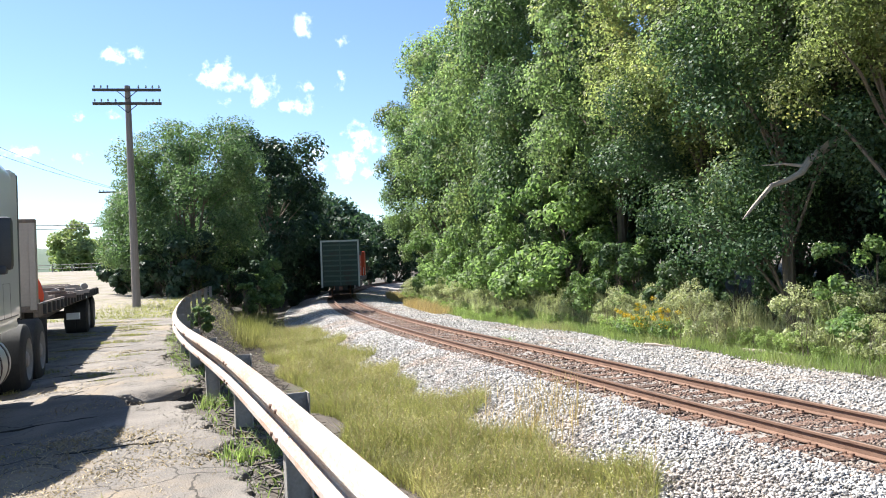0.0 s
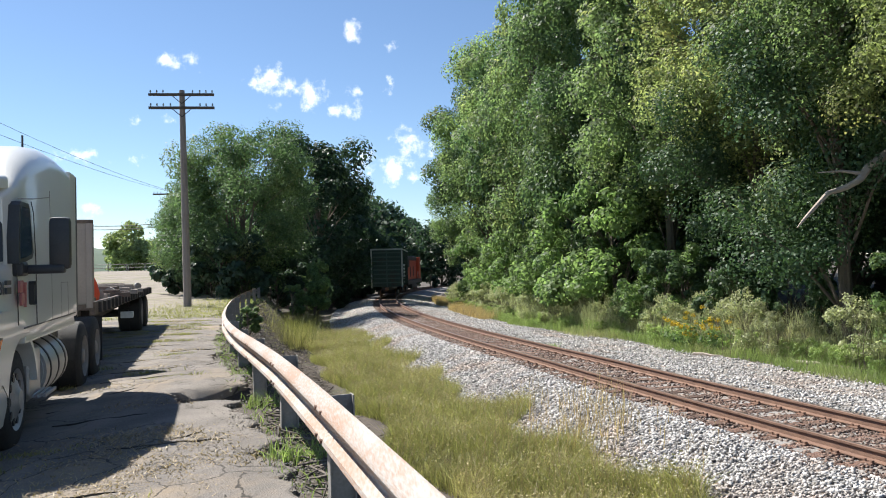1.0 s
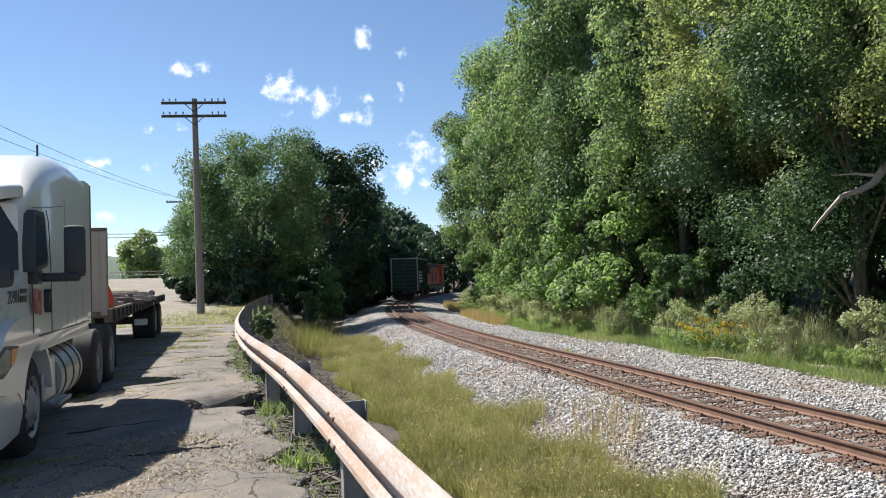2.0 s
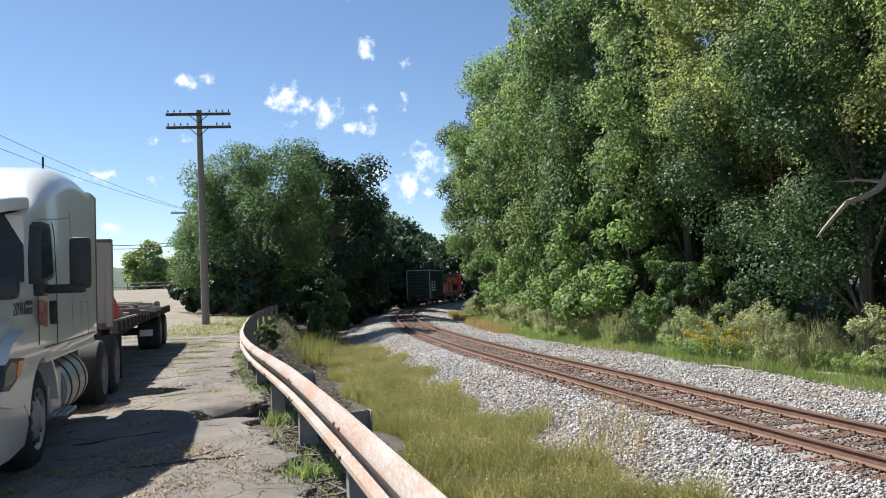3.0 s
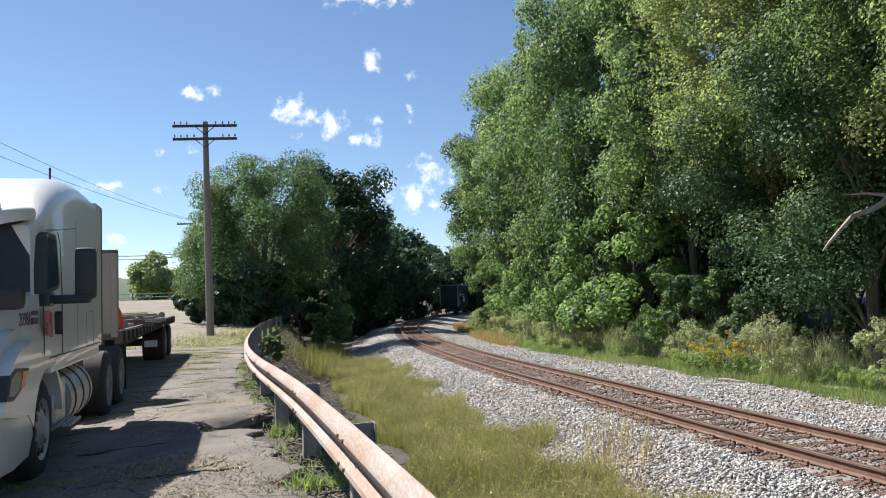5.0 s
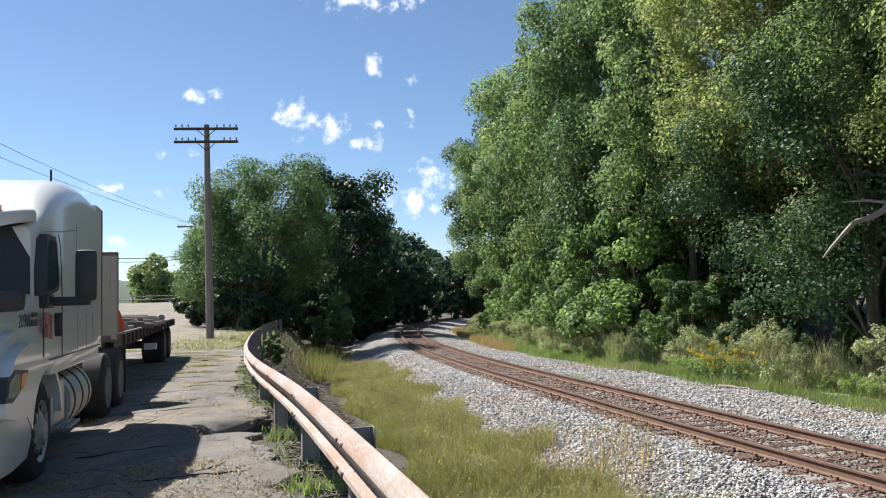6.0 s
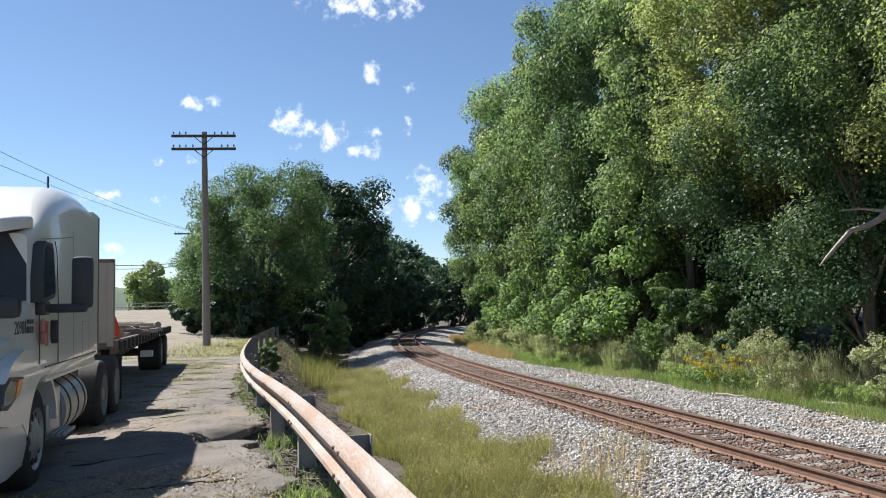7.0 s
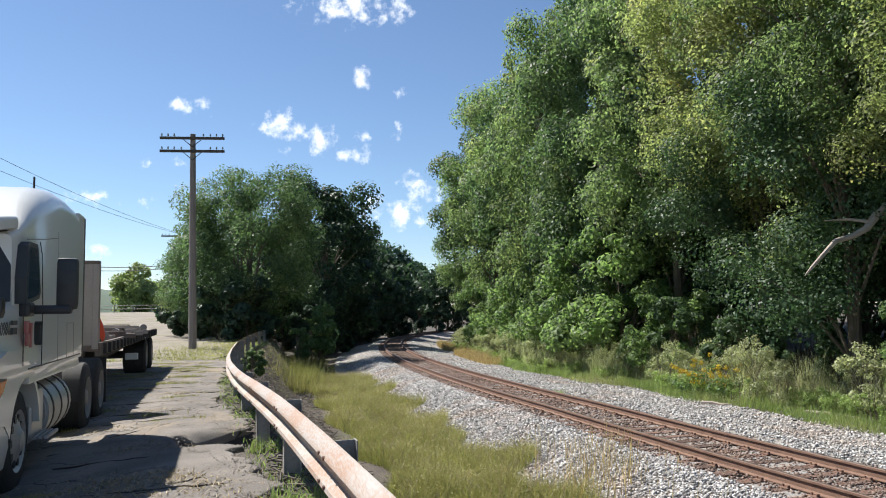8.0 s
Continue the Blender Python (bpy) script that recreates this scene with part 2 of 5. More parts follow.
def crazed(m, scale, width, colour):
    """Adds a net of fine cracks, broken up by noise, to a material."""
    t = m.node_tree
    shader = t.nodes["Principled BSDF"]
    where = node(t, "ShaderNodeTexCoord").outputs["Object"]
    wander = node(t, "ShaderNodeTexNoise", Scale=2.2, Detail=4.0)
    t.links.new(where, wander.inputs["Vector"])
    shift = node(t, "ShaderNodeVectorMath")
    shift.operation = "MULTIPLY_ADD"
    shift.inputs[1].default_value = (0.5, 0.5, 0.5)
    t.links.new(wander.outputs["Color"], shift.inputs[0])
    t.links.new(where, shift.inputs[2])
    cells = node(t, "ShaderNodeTexVoronoi", Scale=scale)
    cells.feature = "DISTANCE_TO_EDGE"
    t.links.new(shift.outputs[0], cells.inputs["Vector"])
    line = node(t, "ShaderNodeMapRange", From_Min=width, From_Max=width * 0.3)
    t.links.new(cells.outputs["Distance"], line.inputs["Value"])
    patch = node(t, "ShaderNodeTexNoise", Scale=0.55, Detail=3.0)
    t.links.new(where, patch.inputs["Vector"])
    there = node(t, "ShaderNodeMapRange", From_Min=0.42, From_Max=0.54)
    t.links.new(patch.outputs["Fac"], there.inputs["Value"])
    both = node(t, "ShaderNodeMath")
    both.operation = "MULTIPLY"
    t.links.new(line.outputs[0], both.inputs[0])
    t.links.new(there.outputs[0], both.inputs[1])
    mix = node(t, "ShaderNodeMix")
    mix.data_type = "RGBA"
    mix.inputs["B"].default_value = (*colour, 1)
    t.links.new(both.outputs[0], mix.inputs["Factor"])
    t.links.new(shader.inputs["Base Color"].links[0].from_socket, mix.inputs["A"])
    t.links.new(mix.outputs["Result"], shader.inputs["Base Color"])


crazed(M["asphalt"], 1.5, 0.020, (0.05, 0.042, 0.035))
glass = bpy.data.materials.new("cab_glass")
glass.use_nodes = True
g = glass.node_tree.nodes["Principled BSDF"]
# the bluish base colour stands in for sky reflected in the panes
g.inputs["Base Color"].default_value, g.inputs["Roughness"].default_value = (0.05, 0.075, 0.11, 1), 0.05
g.inputs["IOR"].default_value = 1.5
M["cab_glass"] = glass


# ---- building helpers ----
def link(name, bm, mat, parent=None, label="", smooth=False):
    me = bpy.data.meshes.new(name)
    bm.normal_update()
    bm.to_mesh(me)
    bm.free()
    me.materials.append(M[mat])
    if smooth:
        me.polygons.foreach_set("use_smooth", [True] * len(me.polygons))
        me.set_sharp_from_angle(angle=radians(40))
    ob = new(name, me)
    if parent:
        ob.parent = parent
    if label:
        ob["label"] = label
    return ob


def part(name, bm, mat, parent, label="", smooth=False):
    return link(name, bm, mat, parent, label, smooth)


def raw_mesh(name, verts, faces, mat, parent=None, smooth=False):
    """A mesh from arrays made in code: verts (n, 3), faces (m, 3 or 4)."""
    me = bpy.data.meshes.new(name)
    n, k = faces.shape
    me.vertices.add(len(verts))
    me.vertices.foreach_set("co", np.asarray(verts, np.float32).ravel())
    me.loops.add(n * k)
    me.loops.foreach_set("vertex_index", np.asarray(faces, np.int32).ravel())
    me.polygons.add(n)
    me.polygons.foreach_set("loop_start", np.arange(0, n * k, k, dtype=np.int32))
    if smooth:
        me.polygons.foreach_set("use_smooth", np.ones(n, bool))
    me.update(calc_edges=True)
    me.materials.append(M[mat])
    ob = new(name, me)
    if parent:
        ob.parent = parent
    return ob


def box(bm, x0, x1, y0, y1, z0, z1, bevel=0.0):
    r = bmesh.ops.create_cube(bm, size=1, matrix=Matrix.Translation(((x0 + x1) / 2, (y0 + y1) / 2, (z0 + z1) / 2)) @ Matrix.Diagonal((x1 - x0, y1 - y0, z1 - z0, 1)))
    if bevel:
        bmesh.ops.bevel(bm, geom=list({e for v in r["verts"] for e in v.link_edges}), offset=bevel, segments=2, affect="EDGES", profile=0.6)
    return bm


def boxed(x0, x1, y0, y1, z0, z1, bevel=0.0):
    return box(bmesh.new(), x0, x1, y0, y1, z0, z1, bevel)


def rod(bm, a, b, r0, r1=None, sides=8):
    a, b = Vector(a), Vector(b)
    m = Matrix.Translation((a + b) / 2) @ (b - a).to_track_quat("Z", "Y").to_matrix().to_4x4()
    bmesh.ops.create_cone(bm, cap_ends=True, segments=sides, radius1=r0, radius2=r0 if r1 is None else r1, depth=(b - a).length, matrix=m)
    return bm


def tube(bm, points, radii, sides=6):
    """A tube through points."""
    rings = []
    for i, p in enumerate(points):
        d = (Vector(points[min(i + 1, len(points) - 1)]) - Vector(points[max(i - 1, 0)])).normalized()
        q = d.to_track_quat("Z", "Y")
        rings.append([bm.verts.new(Vector(p) + q @ Vector((math.cos(2 * math.pi * k / sides), math.sin(2 * math.pi * k / sides), 0)) * radii[i]) for k in range(sides)])
    for a, b in zip(rings, rings[1:]):
        for k in range(sides):
            bm.faces.new((a[k], a[(k + 1) % sides], b[(k + 1) % sides], b[k]))
    bm.faces.new(rings[-1])
    bm.faces.new(rings[0][::-1])
    return bm


def loft(bm, rings, close=True, caps=True):
    rows = [[bm.verts.new(p) for p in ring] for ring in rings]
    n = len(rows[0])
    for a, b in zip(rows, rows[1:]):
        for k in range(n if close else n - 1):
            bm.faces.new((a[k], a[(k + 1) % n], b[(k + 1) % n], b[k]))
    if caps and close:
        bm.faces.new(rows[0][::-1])
        bm.faces.new(rows[-1])
    bmesh.ops.recalc_face_normals(bm, faces=bm.faces)
    return bm


def plate(bm, outline, y0, y1):
    """An outline of (x, z) drawn out from y0 to y1."""
    rows = [[bm.verts.new((x, y, z)) for x, z in outline] for y in (y0, y1)]
    n = len(outline)
    for k in range(n):
        bm.faces.new((rows[0][k], rows[0][(k + 1) % n], rows[1][(k + 1) % n], rows[1][k]))
    bm.faces.new(rows[0])
    bm.faces.new(rows[1][::-1])
    bmesh.ops.recalc_face_normals(bm, faces=bm.faces)
    return bm


def empty(name, m=None):
    ob = new(name)
    if m:
        ob.matrix_basis = m
    return ob


# ---- the plan: track, guardrail and ground ----
BEND, RADIUS, RAIL_Z = Vector((249.24, 80.61)), 252.87, -0.75
GUARD = ((2.65, -6.5), (0.76, 0.0), (-0.21, 3.35), (-1.40, 7.28), (-3.35, 13.2), (-4.42, 17.0), (-5.5, 21.5), (-6.72, 27.0), (-7.75, 32.5), (-8.55, 37.5), (-9.6, 44.5), (-13.0, 60.0), (-30.0, 150.0))


def on_track(s, side=0.0):
    """A place on the track's line, s metres past its middle, and its heading."""
    a = s / RADIUS
    r = RADIUS - side
    return Vector((BEND.x - r * math.cos(a), BEND.y + r * math.sin(a), 0)), a


def grade(y):
    """The track falls gently as it goes away."""
    return -0.01 * np.clip(np.asarray(y, float) - 20, 0, 130)


def rail_z(y):
    return RAIL_Z + float(grade(y))


def guard_x(y):
    return np.interp(y, [p[1] for p in GUARD], [p[0] for p in GUARD])


def smooth(a, b, v):
    t = np.clip((v - a) / (b - a), 0, 1)
    return t * t * (3 - 2 * t)


def ground_z(x, y):
    """The height of the bare ground."""
    x, y = np.asarray(x, float), np.asarray(y, float)
    off = RADIUS - np.hypot(x - BEND.x, y - BEND.y)
    off = np.where((y > 260) | (y < -120), np.where(x > 0, 60, -60), off)
    u = (x - guard_x(y)) * 0.955
    lot = 0.2 * smooth(-3.4, -0.4, u) * (1 - smooth(10, 24, y)) + smooth(58, 120, y) * 1.9 * smooth(-12, -26, x) - smooth(125, 190, y) * 1.2
    ditch = grade(y) - 1.62 + 0.08 * np.sin(x * 1.7 + y * 0.6) * np.sin(y * 0.9)
    bank = lot + (ditch - lot) * smooth(0.1, 2.2, u)
    lot = lot - 0.5 * np.exp(-(((x + 2.40) / 0.55) ** 4 + ((y - 9.4) / 0.45) ** 4))
    bank = lot + (ditch - lot) * smooth(0.1, 2.2, u)
    left = np.where(off > -7, np.minimum(bank, lot), bank)
    bed = np.interp(off, [-6, -3.7, -1.9, -1.35, 1.35, 1.9, 4.3, 5.5, 12, 30, 80], [-1.62, -1.52, -0.98, -0.98, -0.98, -0.98, -1.32, -1.38, -1.1, 0.5, 2.0]) + grade(y)
    w = smooth(-5.2, -3.9, off)
    return left * (1 - w) + bed * w


def place(x, y, lift=0.0):
    return Vector((x, y, float(ground_z(x, y)) + lift))


# ---- ground, lot, ballast ----
def sheet(name, xs, ys, mat, lift=0.0, keep=None, wobble=0.0):
    X, Y = np.meshgrid(xs, ys)
    Z = ground_z(X, Y) + lift
    if wobble:
        Z = Z + wobble * (np.sin(X * 2.3 + Y) * np.sin(Y * 1.9 - X * 0.7) + 0.5 * np.sin(X * 5.1) * np.sin(Y * 4.3))
    nx, ny = len(xs), len(ys)
    idx = np.arange(nx * ny).reshape(ny, nx)
    F = np.stack([idx[:-1, :-1], idx[:-1, 1:], idx[1:, 1:], idx[1:, :-1]], -1).reshape(-1, 4)
    V = np.stack([X, Y, Z], -1).reshape(-1, 3)
    if keep is not None:
        c = V[F].mean(1)
        F = F[keep(c[:, 0], c[:, 1])]
        used, inverse = np.unique(F, return_inverse=True)
        V, F = V[used], inverse.reshape(F.shape)
    return raw_mesh(name, V, F, mat, smooth=True)


def steps(*runs):
    return np.unique(np.concatenate([np.arange(a, b, d) for a, b, d in runs]).round(4))


ground = tagged(sheet("ground", steps((-1600, -40, 80), (-40, -14, 1), (-14, 16, 0.25), (16, 40, 1), (40, 1700, 80)),
                      steps((-300, -8, 20), (-8, 50, 0.3), (50, 140, 1.5), (140, 300, 16), (300, 2600, 100)), "soil", wobble=0.02),
                "brown earth with thin weeds and leaf litter", "ground", kind="structure")


def jag(v, k=0.0):
    return 0.16 * np.sin(v * 1.3 + k) + 0.10 * np.sin(v * 3.1 + 1 + k) + 0.06 * np.sin(v * 7.7 + k)


def lot_edge(y):
    """The broken edge of the asphalt, with the washed-out bite."""
    y = np.asarray(y, float)
    bite = 0.72 * np.exp(-((y - 9.4) / 0.5) ** 4) + 0.28 * np.exp(-((y - 8.3) / 0.25) ** 2) + 0.35 * np.exp(-((y - 6.2) / 0.3) ** 2)
    return guard_x(y) - 0.16 + 0.7 * jag(y) + 0.05 * np.sin(y * 17) + 0.03 * np.sin(y * 31) - bite


def make_pavement():
    ys = steps((-6, 28, 0.09))
    f = np.concatenate([np.linspace(0, 0.55, 24), np.linspace(0.56, 0.965, 60), np.linspace(0.97, 1.0, 12), [1.0008, 0.999]])
    F, Y = np.meshgrid(f, ys)
    X = -15 + (lot_edge(Y) + 15) * F
    rough = 0.010 * np.sin(X * 3.1 + Y * 1.2) * np.sin(Y * 2.6) + 0.006 * np.sin(X * 9 + Y * 7)
    # slabs that have heaved against each other
    heave = 0.02 * ((np.sin(np.floor(Y / 1.45 + 0.12 * np.sin(X * 2)) * 12.9898) * 43.7) % 1.0) * smooth(0.86, 0.99, F)
    Z = ground_z(X, Y) + 0.045 + rough + heave
    Z[:, -2] -= 0.03
    Z[:, -1] -= 0.42
    ny, nx = X.shape
    k = np.arange(nx * ny).reshape(ny, nx)
    faces = np.stack([k[:-1, :-1], k[:-1, 1:], k[1:, 1:], k[1:, :-1]], -1).reshape(-1, 4)
    return raw_mesh("pavement", np.stack([X, Y, Z], -1).reshape(-1, 3), faces, "asphalt")


lot = tagged(make_pavement(), "old grey cracked asphalt of the lot, dusty and patched", "pavement", kind="structure")
far_lot = tagged(sheet("gravel_lot", steps((-60, -5.5, 0.5)), steps((26.5, 130, 0.8)), "gravel_lot", 0.04,
                       lambda x, y: (x < guard_x(y) - 0.8 + jag(y)) & (x < -7.0 - 0.10 * (y - 27)) & (x > -16 - 0.62 * (y - 27)) & (np.abs(x + 15.5 + 0.20 * (y - 27)) < 7.5 + 0.05 * np.maximum(0, 60 - y) + 0.45 * np.maximum(0, y - 75) + jag(y, 2))),
                 "pale dusty gravel road leading off the lot", "road", kind="structure")
lawn = tagged(sheet("lawn", steps((-140, -10, 2)), steps((40, 260, 2)), "lawn", 0.02,
                    lambda x, y: (y > 62) & (x < -14 - 0.15 * (y - 60))), "mown green grass beside the gravel road", "grass", kind="structure")


def near_toe(y):
    """How far the ballast reaches from the track's line towards the ditch."""
    return -3.5 - 0.9 * smooth(25, 45, y)


def far_toe(y):
    """How far the ballast reaches from the track's line towards the wood."""
    return 5.1 + 1.1 * (1 - smooth(28, 42, y))


def bed_keep(x, y):
    off = RADIUS - np.hypot(x - BEND.x, y - BEND.y)
    return (off > near_toe(y) + jag(y) * 0.8) & (off < far_toe(y) + jag(y, 3))


ballast = tagged(sheet("ballast_bed", steps((-8, 14, 0.2), (14, 40, 1)), steps((-2, 60, 0.25), (60, 190, 1)), "ballast", 0.03, bed_keep, 0.012),
                 "grey crushed stone ballast bed", "ballast", kind="structure")


# ---- the railway track ----
RAIL = ((-0.07, 0), (0.07, 0), (0.07, 0.014), (0.012, 0.03), (0.010, 0.125), (0.036, 0.135), (0.037, 0.166), (0.03, 0.172),
        (-0.03, 0.172), (-0.037, 0.166), (-0.036, 0.135), (-0.010, 0.125), (-0.012, 0.03), (-0.07, 0.014))


def make_track():
    track = tagged(empty("railway_track"), "rusty single railway track on weathered wooden ties", "railway track")
    for side in (-0.7525, 0.7525):
        rings, heads = [], []
        for s in np.arange(-82, 116, 1.5):
            p, a = on_track(s, side)
            r = Vector((math.cos(a), -math.sin(a), 0))
            rings.append([p + r * u + Vector((0, 0, rail_z(p.y) - 0.172 + v)) for u, v in RAIL])
            heads.append([p + r * u + Vector((0, 0, rail_z(p.y) + v)) for u, v in ((-0.026, -0.001), (0.026, -0.001), (0.024, 0.0025), (-0.024, 0.0025))])
        rail = part("rail", loft(bmesh.new(), rings), "rail_rust", track, "rust-brown steel rail")
        part("running_surface", loft(bmesh.new(), heads), "rail_head", rail, "worn bare steel running surface")
    bm = boxed(-1.3, 1.3, -0.115, 0.115, -0.16, 0.0, 0.012)
    tie = part("tie", bm, "tie", track)
    bm = bmesh.new()
    box(bm, -0.17, 0.17, -0.09, 0.09, 0.0, 0.014)
    for sx in (-0.12, -0.1, 0.1, 0.12):
        for sy in (-0.06, 0.06):
            if (sx > 0) == (sy > 0) or abs(sx) < 0.11:
                box(bm, sx - 0.012, sx + 0.012, sy - 0.012, sy + 0.012, 0.01, 0.05)
    iron = part("tie_plate", bm, "rail_rust", track, "rusty tie plate with spikes")
    rng = random.Random(4)
    first = True
    for k in range(285):
        s = -80 + k * 0.56
        p, a = on_track(s)
        m = pose(p.x + rng.uniform(-0.05, 0.05), p.y, rail_z(p.y) - 0.182 + rng.uniform(-0.012, 0.004), 0, 0, -math.degrees(a) + rng.uniform(-1.2, 1.2))
        o = tie if first else new("tie", tie.data)
        o.parent, o.matrix_basis = track, m
        if -80 <= s < -22:
            for side in (-0.7525, 0.7525):
                p, a = on_track(s, side)
                o = iron if first and side < 0 else new("tie_plate", iron.data)
                o.parent, o.matrix_basis = track, pose(p.x, p.y, rail_z(p.y) - 0.184, 0, 0, -math.degrees(a))
        first = False
    return track


make_track()


# ---- guardrail ----
WAVE = ((0.0, 0.0), (0.012, 0.012), (0.07, 0.048), (0.083, 0.068), (0.075, 0.09), (0.012, 0.116), (0.010, 0.136), (0.045, 0.178), (0.075, 0.214), (0.083, 0.238), (0.07, 0.264), (0.015, 0.296), (0.0, 0.31))


def make_guardrail():
    rail = tagged(empty("guardrail"), "weathered galvanised steel guardrail with rust streaks on steel posts", "guardrail")
    pts = []
    for y in np.arange(-5.5, 44.4, 0.35):
        # rounds the corners of the plan
        x = float(np.mean([guard_x(y + d) for d in (-1.5, -0.75, 0, 0.75, 1.5)]))
        pts.append(Vector((x, y, 0)))
    def lift(p):
        return float(np.interp(p.y, [0, 4.8, 7.3, 11, 16, 24, 45], [1.0, 0.965, 0.93, 0.84, 0.765, 0.71, 0.69])) - 0.31
    rings = []
    for i, p in enumerate(pts):
        d = (pts[min(i + 1, len(pts) - 1)] - pts[max(i - 1, 0)]).normalized()
        out = Vector((-d.y, d.x, 0))
        front = [p + out * u + Vector((0, 0, lift(p) + v)) for u, v in WAVE]
        backs = [p + out * (u - 0.004) + Vector((0, 0, lift(p) + v)) for u, v in reversed(WAVE)]
        rings.append(front + backs)
    part("beam", loft(bmesh.new(), rings), "galvanised", rail, "wave-profiled steel beam with rust", True)
    bm = boxed(-0.075, 0.075, -0.004, 0.004, -0.9, 0.675)
    box(bm, -0.079, -0.071, -0.05, 0.05, -0.9, 0.675)
    box(bm, 0.071, 0.079, -0.05, 0.05, -0.9, 0.675)
    base = bolt = None
    ys = [-2.3, 0.0, 2.35, 4.75, 7.1, 9.4, 11.8, 14.2, 16.8, 20.4, 24.2, 28.0, 31.8, 35.8, 39.9, 44.0]
    rng = random.Random(2)
    for y in ys:
        i = min(range(len(pts)), key=lambda j: abs(pts[j].y - y))
        p, d = pts[i], (pts[min(i + 1, len(pts) - 1)] - pts[max(i - 1, 0)]).normalized()
        turn = math.degrees(math.atan2(d.y, d.x)) - 90
        out = Vector((d.y, -d.x, 0))
        q = p + out * 0.085
        o = part("post", bm, "post", rail, "dull grey steel post") if base is None else new("post", base.data)
        base = base or o
        o.parent, o.matrix_basis = rail, pose(q.x, q.y, lift(p) - 0.38, rng.uniform(-1.5, 1.5), rng.uniform(-2, 2), turn)
        for dy in (-0.09, 0.09):
            for v in (0.085, 0.245):
                b = part("bolt", rod(bmesh.new(), (-0.091, dy, v), (-0.075, dy, v), 0.013, sides=6), "rail_rust", rail, "rusty splice bolt") if bolt is None else new("bolt", bolt.data)
                bolt = bolt or b
                b.parent = rail
                b.matrix_basis = pose(p.x, p.y, lift(p), 0, 0, turn) @ pose(0, dy - 0.09 if b is not bolt else 0, v - 0.085 if b is not bolt else 0)
    return rail


make_guardrail()


# ---- plants ----
def leaves(rng, centres, radii, count, size, flat=0.75, droop=0.0):
    """Folded leaf quads scattered in the shells of round clumps; returns vertices and faces."""
    pick = rng.choice(len(centres), count, p=radii ** 2 / np.sum(radii ** 2))
    n = rng.normal(size=(count, 3))
    n /= np.linalg.norm(n, axis=1)[:, None]
    r = radii[pick][:, None] * rng.uniform(0.62, 1.04, (count, 1))
    c = centres[pick] + n * r * np.array([1, 1, flat])
    c[:, 2] -= droop * radii[pick] * rng.uniform(0, 1, count) ** 2
    face = n + rng.normal(scale=0.42, size=(count, 3)) + np.array([0, 0, 0.4])
    face /= np.linalg.norm(face, axis=1)[:, None]
    a = np.cross(face, rng.normal(size=(count, 3)))
    a /= np.linalg.norm(a, axis=1)[:, None]
    b = np.cross(face, a)
    L = size * rng.uniform(0.6, 1.35, (count, 1))
    v = np.stack([c - a * L * 0.5, c + b * L * 0.30 + face * L * 0.07, c + a * L * 0.5, c - b * L * 0.30 + face * L * 0.07], 1).reshape(-1, 3)
    return v, np.arange(count * 4).reshape(-1, 4)


